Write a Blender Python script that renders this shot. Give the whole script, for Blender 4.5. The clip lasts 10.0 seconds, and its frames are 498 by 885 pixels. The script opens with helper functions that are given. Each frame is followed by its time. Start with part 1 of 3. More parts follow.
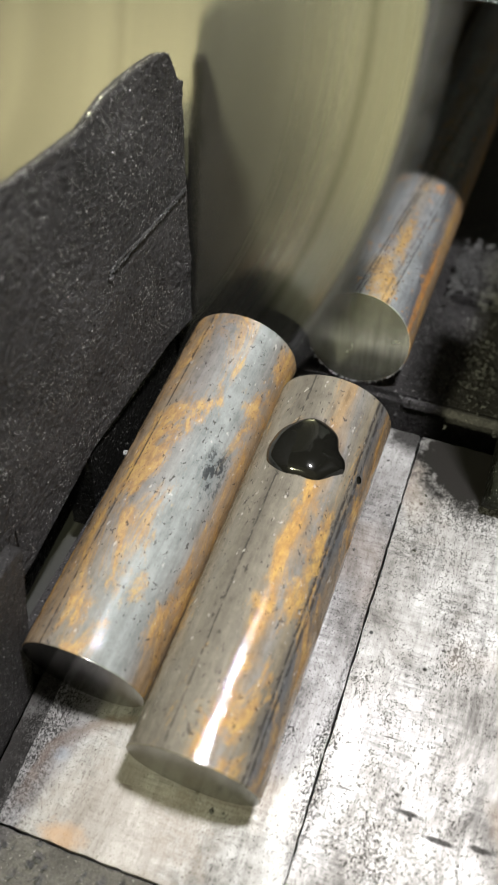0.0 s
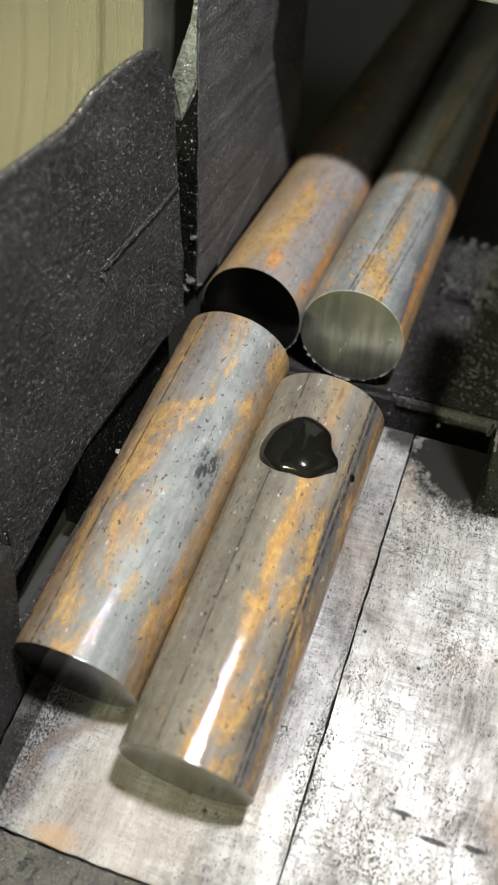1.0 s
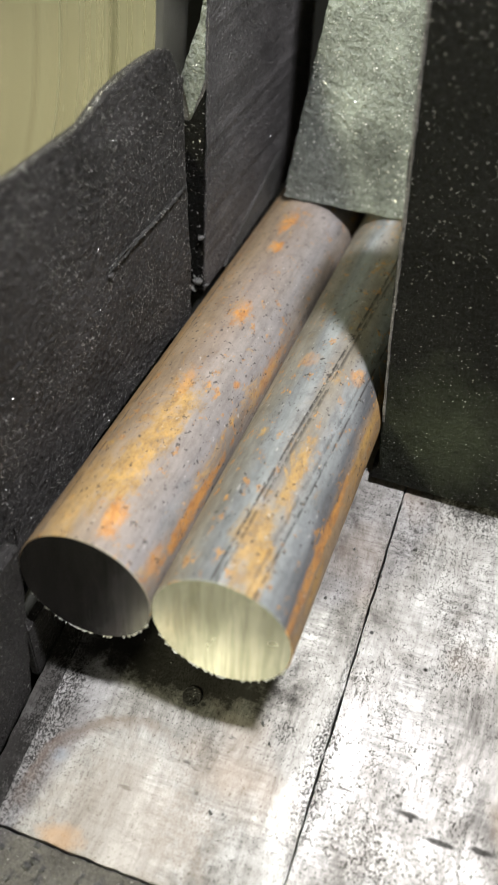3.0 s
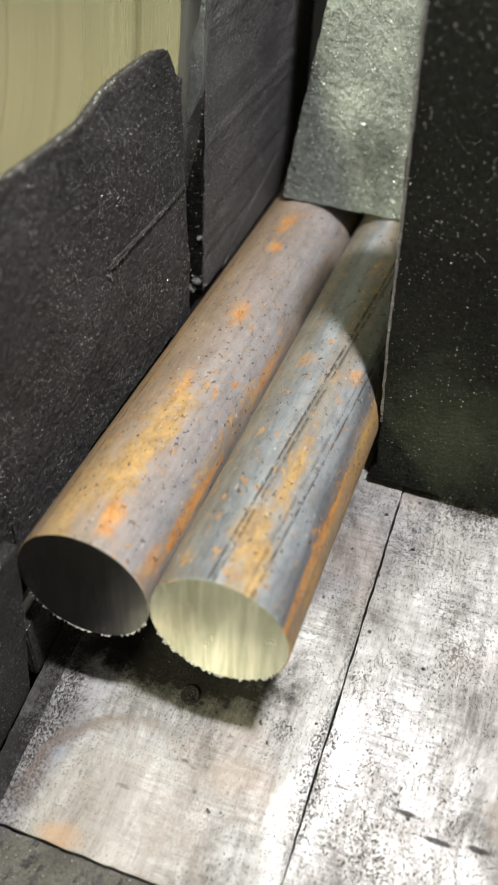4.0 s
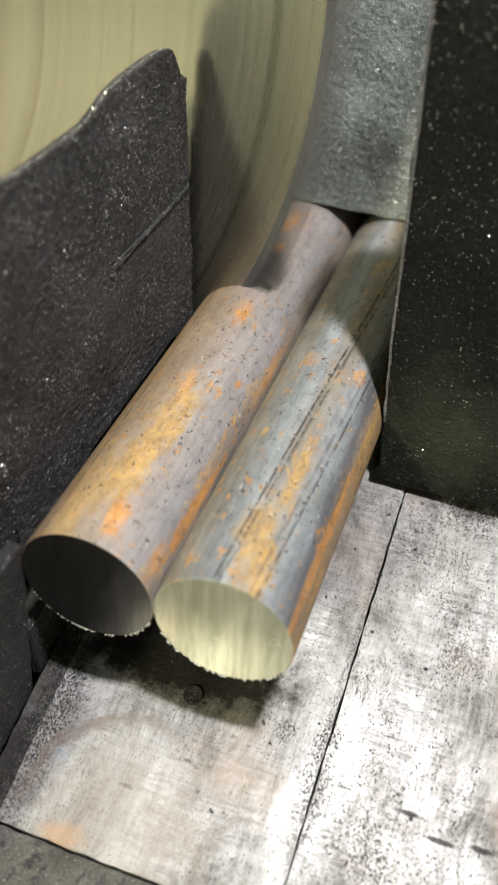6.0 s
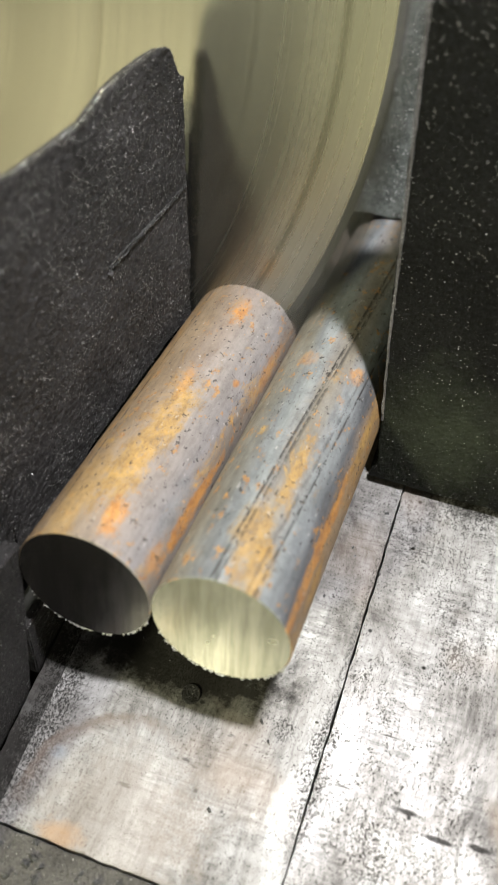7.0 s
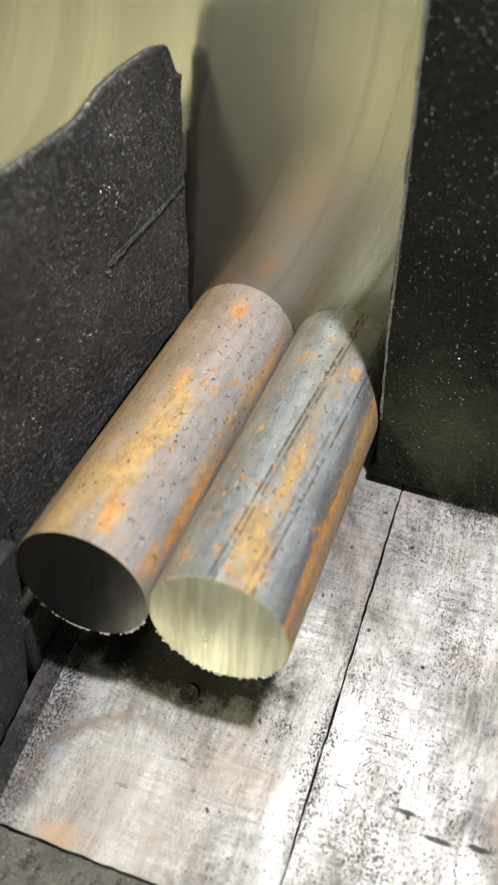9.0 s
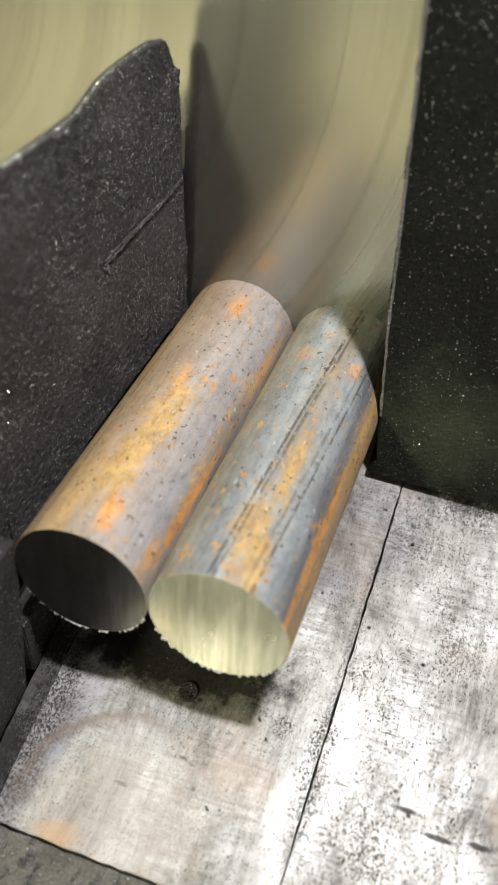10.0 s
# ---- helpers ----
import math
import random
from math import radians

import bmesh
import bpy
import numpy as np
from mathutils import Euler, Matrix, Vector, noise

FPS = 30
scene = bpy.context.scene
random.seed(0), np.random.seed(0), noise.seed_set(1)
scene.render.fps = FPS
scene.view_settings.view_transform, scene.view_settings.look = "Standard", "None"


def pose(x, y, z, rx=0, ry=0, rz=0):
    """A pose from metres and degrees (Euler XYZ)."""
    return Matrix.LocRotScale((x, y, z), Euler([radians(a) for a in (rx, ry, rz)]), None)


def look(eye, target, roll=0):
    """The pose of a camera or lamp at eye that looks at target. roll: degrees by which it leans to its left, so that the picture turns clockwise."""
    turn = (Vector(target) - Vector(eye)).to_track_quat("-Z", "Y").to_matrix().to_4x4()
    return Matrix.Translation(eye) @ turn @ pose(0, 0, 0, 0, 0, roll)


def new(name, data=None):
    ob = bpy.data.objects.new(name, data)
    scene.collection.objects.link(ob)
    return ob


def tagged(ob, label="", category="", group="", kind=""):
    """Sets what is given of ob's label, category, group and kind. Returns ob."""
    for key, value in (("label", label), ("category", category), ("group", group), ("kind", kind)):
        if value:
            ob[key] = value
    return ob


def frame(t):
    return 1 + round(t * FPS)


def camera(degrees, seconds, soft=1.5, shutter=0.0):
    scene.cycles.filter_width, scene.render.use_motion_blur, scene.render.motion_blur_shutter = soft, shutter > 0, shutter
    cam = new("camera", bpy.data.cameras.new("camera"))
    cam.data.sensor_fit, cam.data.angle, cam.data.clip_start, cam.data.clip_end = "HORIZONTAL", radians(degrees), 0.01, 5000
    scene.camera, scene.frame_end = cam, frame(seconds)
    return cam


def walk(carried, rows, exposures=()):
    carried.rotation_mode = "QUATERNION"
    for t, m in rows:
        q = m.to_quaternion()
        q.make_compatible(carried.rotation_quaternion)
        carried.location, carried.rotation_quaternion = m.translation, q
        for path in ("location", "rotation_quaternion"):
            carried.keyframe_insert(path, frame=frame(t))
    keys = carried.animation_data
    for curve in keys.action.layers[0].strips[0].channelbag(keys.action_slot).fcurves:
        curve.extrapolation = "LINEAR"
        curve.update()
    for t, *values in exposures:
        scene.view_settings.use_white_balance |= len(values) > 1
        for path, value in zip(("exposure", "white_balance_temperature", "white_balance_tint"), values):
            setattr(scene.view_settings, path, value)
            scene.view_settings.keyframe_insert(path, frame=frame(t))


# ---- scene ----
cam = camera(30.574, 10.0, soft=1.2, shutter=0.5)
CAMERA_ROWS = (
    (0, 0.08517, -0.16986, 0.27643, 47.5039, -2.3529, 19.7552),
    (0.5, 0.0853, -0.17038, 0.27504, 47.7043, -2.55028, 19.4785),
    (1, 0.08614, -0.16921, 0.2744, 47.6244, -2.47761, 19.4807),
    (1.5, 0.08536, -0.16858, 0.27466, 47.4709, -2.56664, 19.4072),
    (2, 0.08393, -0.16929, 0.27473, 47.4756, -2.6315, 19.4636),
    (2.5, 0.08396, -0.16974, 0.27354, 47.6248, -2.55835, 19.6517),
    (4, 0.0857, -0.17054, 0.27385, 47.7776, -2.51796, 19.7931),
    (4.5, 0.08382, -0.17106, 0.27409, 47.7387, -2.72749, 19.6151),
    (5, 0.08336, -0.17072, 0.27352, 47.7259, -2.76093, 19.6327),
    (5.5, 0.08248, -0.17149, 0.27386, 47.757, -2.81693, 19.7036),
    (7, 0.08336, -0.17119, 0.27372, 47.699, -2.80789, 19.633),
    (7.5, 0.08326, -0.17187, 0.27188, 47.921, -2.85488, 19.564),
    (8, 0.08189, -0.17107, 0.2733, 47.6523, -2.95894, 19.5133),
    (8.5, 0.08306, -0.17149, 0.27236, 47.8292, -2.84885, 19.6663),
    (9, 0.08416, -0.17076, 0.27209, 47.8067, -2.76549, 19.6132),
    (9.5, 0.08384, -0.17011, 0.27266, 47.6352, -2.7513, 19.5776),
    (10, 0.08376, -0.17022, 0.27042, 47.7456, -2.76958, 19.4985),
)
cam.data.dof.use_dof, cam.data.dof.focus_distance, cam.data.dof.aperture_fstop = True, 0.37, 10.5
walk(cam, [(t, pose(x, y, z, rx, ry, rz)) for t, x, y, z, rx, ry, rz in CAMERA_ROWS])

# ---- light ----
world = bpy.data.worlds.new("workshop")
scene.world = world
world.use_nodes = True
bg = world.node_tree.nodes["Background"]
bg.inputs[0].default_value = (0.79, 0.745, 0.51, 1)
bg.inputs[1].default_value = 0.28
scene.view_settings.exposure = 0.0


def area_lamp(name, at, target, power, size, colour):
    data = bpy.data.lights.new(name, "AREA")
    data.shape, data.size, data.energy, data.color = "DISK", size, power, colour
    ob = new(name, data)
    ob.matrix_world = look(at, target)
    return ob


area_lamp("work_lamp", (0.195, -0.09, 0.80), (0.02, 0.05, 0.0), 11.3, 0.06, (1.0, 0.98, 0.98))
# unseen lamp added to brighten the pale floor that the saw disc reflects
floor_fill = area_lamp("ceiling_light", (-0.60, -1.45, 1.60), (-0.60, -1.45, -0.47), 6.2, 1.2, (1.0, 0.955, 0.80))
floor_fill.data.spread = radians(64)
# a lamp of the workshop, off to the front, that shines into the open cabinet
area_lamp("workshop_lamp", (-0.57, -2.05, 0.82), (0.0, 0.12, 0.10), 50.0, 0.16, (1.0, 0.985, 0.64))

# ---- materials ----


class Mat:
    """A small wrapper that builds a node material."""

    def __init__(self, name, rough=0.5, metal=0.0, colour=(0.5, 0.5, 0.5)):
        self.m = bpy.data.materials.new(name)
        self.m.use_nodes = True
        self.t = self.m.node_tree
        self.b = self.t.nodes["Principled BSDF"]
        self.b.inputs["Base Color"].default_value = (*colour, 1)
        self.b.inputs["Roughness"].default_value = rough
        self.b.inputs["Metallic"].default_value = metal
        self.co = self.t.nodes.new("ShaderNodeTexCoord").outputs["Object"]
        self.heights = []

    def link(self, a, b):
        self.t.links.new(a, b)

    def shifted(self):
        """Object coordinates moved by the object's own random number."""
        info = self.t.nodes.new("ShaderNodeObjectInfo")
        add = self.t.nodes.new("ShaderNodeVectorMath")
        add.operation = "ADD"
        self.link(self.co, add.inputs[0])
        self.link(info.outputs["Random"], add.inputs[1])
        self.co = add.outputs[0]

    def mapped(self, scale, rot=(0, 0, 0), loc=(0, 0, 0)):
        n = self.t.nodes.new("ShaderNodeMapping")
        n.inputs["Scale"].default_value = scale
        n.inputs["Rotation"].default_value = rot
        n.inputs["Location"].default_value = loc
        self.link(self.co, n.inputs[0])
        return n.outputs[0]

    def noise(self, scale, detail=4, rough=0.6, stretch=(1, 1, 1), rot=(0, 0, 0), loc=(0, 0, 0), warp=0.0):
        n = self.t.nodes.new("ShaderNodeTexNoise")
        n.inputs["Scale"].default_value = scale
        n.inputs["Detail"].default_value = detail
        n.inputs["Roughness"].default_value = rough
        n.inputs["Distortion"].default_value = warp
        self.link(self.mapped(stretch, rot, loc), n.inputs["Vector"])
        return n.outputs[0]

    def voronoi(self, scale, stretch=(1, 1, 1)):
        n = self.t.nodes.new("ShaderNodeTexVoronoi")
        n.inputs["Scale"].default_value = scale
        self.link(self.mapped(stretch), n.inputs["Vector"])
        return n.outputs["Distance"]

    def ramp(self, value, *stops):
        """Stops of (position, grey or colour)."""
        n = self.t.nodes.new("ShaderNodeValToRGB")
        e = n.color_ramp.elements
        while len(e) < len(stops):
            e.new(0.5)
        for el, (pos, col) in zip(e, stops):
            el.position = pos
            el.color = (*col, 1) if isinstance(col, tuple) else (col, col, col, 1)
        self.link(value, n.inputs[0])
        return n.outputs[0]

    def mix(self, fac, a, b, mode="MIX"):
        n = self.t.nodes.new("ShaderNodeMix")
        n.data_type, n.blend_type = "RGBA", mode
        for sock, v in ((n.inputs[0], fac), (n.inputs[6], a), (n.inputs[7], b)):
            if isinstance(v, (int, float)):
                sock.default_value = v if sock == n.inputs[0] else (v, v, v, 1)
            elif isinstance(v, tuple):
                sock.default_value = (*v, 1)
            else:
                self.link(v, sock)
        return n.outputs[2]

    def math(self, op, a, b):
        n = self.t.nodes.new("ShaderNodeMath")
        n.operation = op
        for sock, v in zip(n.inputs, (a, b)):
            if isinstance(v, (int, float)):
                sock.default_value = v
            else:
                self.link(v, sock)
        return n.outputs[0]

    def spot(self, co, at, radii, wobble, inner=0.7, outer=1.0):
        """1 inside an uneven oval patch round a place, 0 outside it."""
        n = self.t.nodes.new("ShaderNodeMapping")
        n.vector_type = "POINT"
        n.inputs["Scale"].default_value = [1 / r for r in radii]
        n.inputs["Location"].default_value = [-a / r for a, r in zip(at, radii)]
        self.link(co, n.inputs["Vector"])
        d = self.t.nodes.new("ShaderNodeVectorMath")
        d.operation = "LENGTH"
        self.link(n.outputs[0], d.inputs[0])
        far = self.math("ADD", d.outputs["Value"], self.math("MULTIPLY", self.math("SUBTRACT", wobble, 0.5), 1.6))
        return self.ramp(self.math("MULTIPLY", far, 0.5), (inner / 2, 1.0), (outer / 2, 0.0))

    def set(self, name, v):
        self.link(v, self.b.inputs[name])

    def bump(self, value, strength, distance):
        n = self.t.nodes.new("ShaderNodeBump")
        n.inputs["Strength"].default_value = strength
        n.inputs["Distance"].default_value = distance
        self.link(value, n.inputs["Height"])
        if self.heights:
            self.link(self.heights[-1], n.inputs["Normal"])
        self.heights.append(n.outputs[0])
        self.link(n.outputs[0], self.b.inputs["Normal"])


def bar_material(name, wet, seed, rust_level, bands, rusty, lines, scuff=None, dry=0.44, patches=(), lean=0.0):
    """Hot-rolled bar. bands: scale colours round the bar by angle; rusty: where ochre rust gathers; lines: angles of dotted draw marks."""
    m = Mat(name)
    sep = m.t.nodes.new("ShaderNodeSeparateXYZ")
    m.link(m.co, sep.inputs[0])
    ang = m.math("ADD", m.math("DIVIDE", m.math("ARCTAN2", sep.outputs[0], sep.outputs[2]), 2 * math.pi), 0.5)
    plain = m.co
    m.co = m.mapped((1, 1, 1), loc=(seed, seed * 0.37, seed * 0.61))
    wander = m.math("MULTIPLY", m.math("SUBTRACT", m.noise(42, 7, 0.70, (1, 0.22, 1), warp=0.5), 0.5), 0.16)
    turned = m.math("ADD", ang, wander)
    wander_small = m.math("MULTIPLY", m.math("SUBTRACT", m.noise(60, 4, 0.6, (1, 0.10, 1)), 0.5), 0.012)
    near = m.math("SUBTRACT", m.math("ADD", ang, wander_small), m.math("MULTIPLY", sep.outputs[1], lean))

    def round_stops(stops):
        return [((d + 180) / 360, c) for d, c in stops]

    col = m.ramp(turned, *round_stops(bands))
    if wet:
        col = m.mix(1.0, col, 0.84, "MULTIPLY")
    cloud = m.noise(60, 8, 0.72, (1, 0.40, 1), loc=(2, 3, 1))
    col = m.mix(0.5, col, m.ramp(cloud, (0.30, 0.50), (0.50, 1.0), (0.70, 1.4)), "MULTIPLY")
    mott = m.noise(230, 6, 0.78, (1, 0.55, 1), loc=(1, 4, 2))
    col = m.mix(0.5, col, m.ramp(mott, (0.32, 0.50), (0.50, 1.0), (0.70, 1.35)), "MULTIPLY")
    streak = m.noise(330, 4, 0.7, (1, 0.05, 1), loc=(7, 1, 2))
    col = m.mix(0.35, col, m.ramp(streak, (0.36, 0.55), (0.56, 1.1)), "MULTIPLY")
    patch = m.noise(50, 9, 0.73, (1, 0.36, 1), loc=(3, 1, 2), warp=0.8) if wet else m.noise(70, 10, 0.76, (1, 0.40, 1), loc=(3, 1, 2), warp=0.8)
    both = m.math("ADD", patch, m.math("MULTIPLY", m.ramp(turned, *round_stops(rusty)), 0.16))
    rust = m.ramp(both, (rust_level, 0.0), (rust_level + 0.09, 1.0))
    fine = m.noise(360, 5, 0.75, (1, 0.6, 1))
    ochre = m.ramp(m.mix(0.5, fine, patch), (0.38, (0.20, 0.095, 0.032)), (0.50, (0.37, 0.195, 0.052)), (0.60, (0.56, 0.345, 0.082) if wet else (0.55, 0.335, 0.085)))
    col = m.mix(m.math("MULTIPLY", rust, 0.62), col, ochre)
    if patches:
        # single rust patches, laid out by the angle round the bar and the distance along it
        flat = m.t.nodes.new("ShaderNodeCombineXYZ")
        m.link(m.math("MULTIPLY", m.math("SUBTRACT", ang, 0.5), 2 * math.pi * 0.025), flat.inputs[0])
        m.link(sep.outputs[1], flat.inputs[1])
        edge = m.ramp(m.mix(0.45, patch, mott), (0.36, 0.0), (0.64, 1.0))
        fleck = m.ramp(m.noise(210, 6, 0.72, (1, 0.6, 1), loc=(21, 3, 5)), (0.585, 0.0), (0.63, 0.75))
        col = m.mix(fleck, col, m.ramp(fine, (0.40, (0.30, 0.145, 0.05)), (0.60, (0.56, 0.29, 0.08))))
        for d, y, half, long, kind, amount in patches:
            there = m.spot(flat.outputs[0], (radians(d) * 0.025, y, 0), (half, long, 1.0), edge, 0.50, 1.05)
            there = m.math("MULTIPLY", there, m.ramp(fine, (0.36, 0.35), (0.50, 1.0)))
            tone = {"ochre": ((0.27, 0.17, 0.07), (0.55, 0.34, 0.10)), "orange": ((0.40, 0.17, 0.045), (0.66, 0.31, 0.06)), "blue": ((0.17, 0.185, 0.20), (0.30, 0.32, 0.34))}[kind]
            col = m.mix(m.math("MULTIPLY", there, amount), col, m.ramp(mott, (0.38, tone[0]), (0.60, tone[1])))
    stops = []
    for d, w in lines:
        stops += [(d - w, 0.0), (d - 0.45 * w, 1.0), (d + 0.45 * w, 1.0), (d + w, 0.0)]
    gate = m.ramp(m.noise(470, 6, 0.85, (1, 0.40, 1)), (0.45, 0.0), (0.49, 1.0))
    dark = m.math("MULTIPLY", m.ramp(near, *round_stops(stops)), gate)
    col = m.mix(dark, col, (0.026, 0.023, 0.022))
    pits = m.ramp(m.noise(520, 4, 0.65, (1, 0.6, 1), loc=(5, 5, 5)), (0.618, 0.0), (0.650, 1.0))
    col = m.mix(m.math("MULTIPLY", pits, 0.8), col, (0.035, 0.030, 0.028))
    pale = m.ramp(m.noise(420, 3, 0.6, (1, 0.5, 1), loc=(15, 5, 8)), (0.66, 0.0), (0.71, 1.0))
    col = m.mix(m.math("MULTIPLY", pale, 0.5), col, (0.52, 0.50, 0.48))
    if scuff:
        spot = m.spot(plain, scuff, (0.008, 0.013, 0.008), mott, 0.45, 1.0)
        col = m.mix(m.math("MULTIPLY", spot, 0.55), col, (0.11, 0.125, 0.135))
        col = m.mix(m.math("MULTIPLY", spot, m.ramp(fine, (0.48, 0.0), (0.55, 0.9))), col, (0.020, 0.023, 0.027))
    m.set("Base Color", col)
    m.set("Roughness", m.ramp(patch, (0.4, 0.60 if wet else 0.50), (0.62, 0.78)))
    m.b.inputs["Metallic"].default_value = 0.05 if wet else 0.10
    if wet:
        m.set("Coat Weight", m.ramp(m.noise(260, 5, 0.75, (1, 0.6, 1), loc=(4, 9, 6)), (dry, 0.04), (dry + 0.07, 1.0)))
        m.b.inputs["Specular IOR Level"].default_value = 0.25
    else:
        m.b.inputs["Coat Weight"].default_value = 0.12
    m.b.inputs["Coat Roughness"].default_value = 0.03 if wet else 0.28
    m.bump(fine, 0.5, 0.0005)
    m.bump(cloud, 0.35, 0.0010)
    m.bump(rust, 0.2, 0.0004)
    m.bump(dark, -0.5, 0.0005)
    film = m.t.nodes.new("ShaderNodeBump")
    film.inputs["Strength"].default_value, film.inputs["Distance"].default_value = 0.26, 0.0006
    m.link(m.noise(330, 6, 0.72, (0.5, 1.3, 0.5), loc=(8, 2, 1)), film.inputs["Height"])
    m.link(film.outputs[0], m.b.inputs["Coat Normal"])
    return m.m


def face_material(name, dark, light, rough):
    """A sawn end: fine straight saw lines across it."""
    m = Mat(name, rough, 1.0)
    lines = m.noise(330, 5, 0.75, (1.0, 1.0, 0.06), rot=(0, 0.45, 0))
    broad = m.noise(70, 4, 0.6, (1.0, 1.0, 0.10), rot=(0, 0.45, 0))
    col = m.mix(0.35, m.ramp(lines, (0.42, dark), (0.56, light)), m.ramp(broad, (0.35, dark), (0.55, light)))
    m.set("Base Color", col)
    m.set("Roughness", m.ramp(m.noise(90, 4, 0.7), (0.3, rough), (0.7, rough + 0.08)))
    m.bump(lines, 0.22, 0.0003)
    m.bump(broad, 0.12, 0.0006)
    return m.m


BLACK = (0.018, 0.017, 0.016)


def table_material(name, specks, seed, metal=0.45, stains_and_shade=(), arc=None):
    """Worn ground steel plate: bright scratches, grey-brown film, black mill-scale specks."""
    m = Mat(name, 0.4, 0.5)
    plain = m.co
    m.co = m.mapped((1, 1, 1), loc=(seed, seed * 0.7, 0))
    film = m.noise(24, 10, 0.74, (1, 0.62, 1), warp=0.5)
    base = m.ramp(film, (0.35, (0.10, 0.094, 0.09)), (0.45, (0.25, 0.242, 0.236)), (0.54, (0.36, 0.357, 0.355)), (0.65, (0.54, 0.536, 0.536)))
    scr = m.noise(420, 5, 0.78, (1.0, 0.09, 1.0), rot=(0, 0, 0.10))
    base = m.mix(0.42, base, m.ramp(scr, (0.34, 0.22), (0.50, 0.78), (0.62, 1.0)), "MULTIPLY")
    cross = m.noise(560, 5, 0.75, (0.13, 1.0, 1.0), rot=(0, 0, -0.25))
    crossgate = m.ramp(m.noise(25, 3, 0.6, loc=(6, 2, 0)), (0.42, 0.05), (0.58, 0.55))
    base = m.mix(crossgate, base, m.ramp(cross, (0.38, 0.30), (0.56, 1.0)), "MULTIPLY")
    zone = m.ramp(m.noise(34, 6, 0.70, (1, 0.7, 1), loc=(2, 7, 0)), (0.36, 0.0), (0.70, 1.0))
    worm = m.noise(1150, 5, 0.75, (1, 0.7, 1), warp=0.7)
    speck = m.math("ADD", worm, m.math("MULTIPLY", zone, specks))
    black = m.ramp(speck, (0.605, 0.0), (0.640, 1.0))
    base = m.mix(m.math("MULTIPLY", black, 0.8), base, (0.036, 0.034, 0.033))
    dots = m.ramp(m.voronoi(120), (0.07, 1.0), (0.13, 0.0))
    dotgate = m.ramp(m.noise(60, 2, 0.5, loc=(9, 0, 0)), (0.56, 0.0), (0.6, 1.0))
    base = m.mix(m.math("MULTIPLY", dots, dotgate), base, (0.03, 0.03, 0.03))
    tan = m.ramp(m.noise(17, 3, 0.5, loc=(4, 1, 0)), (0.57, 0.0), (0.72, 1.0))
    base = m.mix(m.math("MULTIPLY", tan, 0.4), base, (0.30, 0.22, 0.16))
    mark = m.ramp(m.noise(75, 4, 0.6, (0.30, 1.4, 1), rot=(0, 0, -0.5), loc=(11, 4, 0)), (0.675, 0.0), (0.70, 0.85))
    base = m.mix(mark, base, (0.06, 0.055, 0.055))
    uneven = m.noise(150, 6, 0.72, loc=(5, 8, 0))
    dull = m.math("MULTIPLY", black, 0.3)
    for x, y, rx, ry, colour, amount, gritty in stains_and_shade:
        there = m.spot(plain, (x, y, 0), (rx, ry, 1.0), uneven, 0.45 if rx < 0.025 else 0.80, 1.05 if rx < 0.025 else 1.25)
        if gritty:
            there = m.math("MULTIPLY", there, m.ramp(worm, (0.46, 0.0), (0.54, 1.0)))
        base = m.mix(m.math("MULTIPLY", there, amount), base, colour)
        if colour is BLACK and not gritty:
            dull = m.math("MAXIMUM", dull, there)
    if arc:
        x, y, rx, ry = arc
        soft = m.math("ADD", m.math("MULTIPLY", m.noise(60, 4, 0.6, loc=(1, 8, 0)), 0.16), 0.42)
        ring = m.math("SUBTRACT", m.spot(plain, (x, y, 0), (rx, ry, 1.0), soft, 1.0, 1.05), m.spot(plain, (x, y, 0), (rx, ry, 1.0), soft, 0.86, 0.98))
        ring = m.math("MULTIPLY", ring, m.ramp(film, (0.38, 1.0), (0.62, 0.35)))
        ring = m.math("MULTIPLY", ring, m.spot(plain, (x - rx * 0.75, y + ry * 0.70, 0), (rx * 0.85, ry * 0.85, 1.0), uneven, 0.5, 1.2))
        base = m.mix(m.math("MULTIPLY", ring, 0.9), base, (0.15, 0.115, 0.095))
        base = m.mix(m.math("MULTIPLY", m.spot(plain, (x, y, 0), (rx * 0.9, ry * 0.9, 1.0), uneven, 0.5, 1.1), 0.45), base, (0.29, 0.25, 0.22))
    m.set("Base Color", base)
    m.set("Roughness", m.math("ADD", m.ramp(film, (0.35, 0.54), (0.65, 0.38)), m.math("MULTIPLY", black, 0.3)))
    m.set("Specular IOR Level", m.ramp(dull, (0.0, 0.35), (1.0, 0.06)))
    m.set("Metallic", m.ramp(black, (0.0, metal), (1.0, 0.05)))
    m.bump(scr, 0.22, 0.0005)
    m.bump(cross, 0.14, 0.0004)
    m.bump(worm, 0.14, 0.0006)
    return m.m


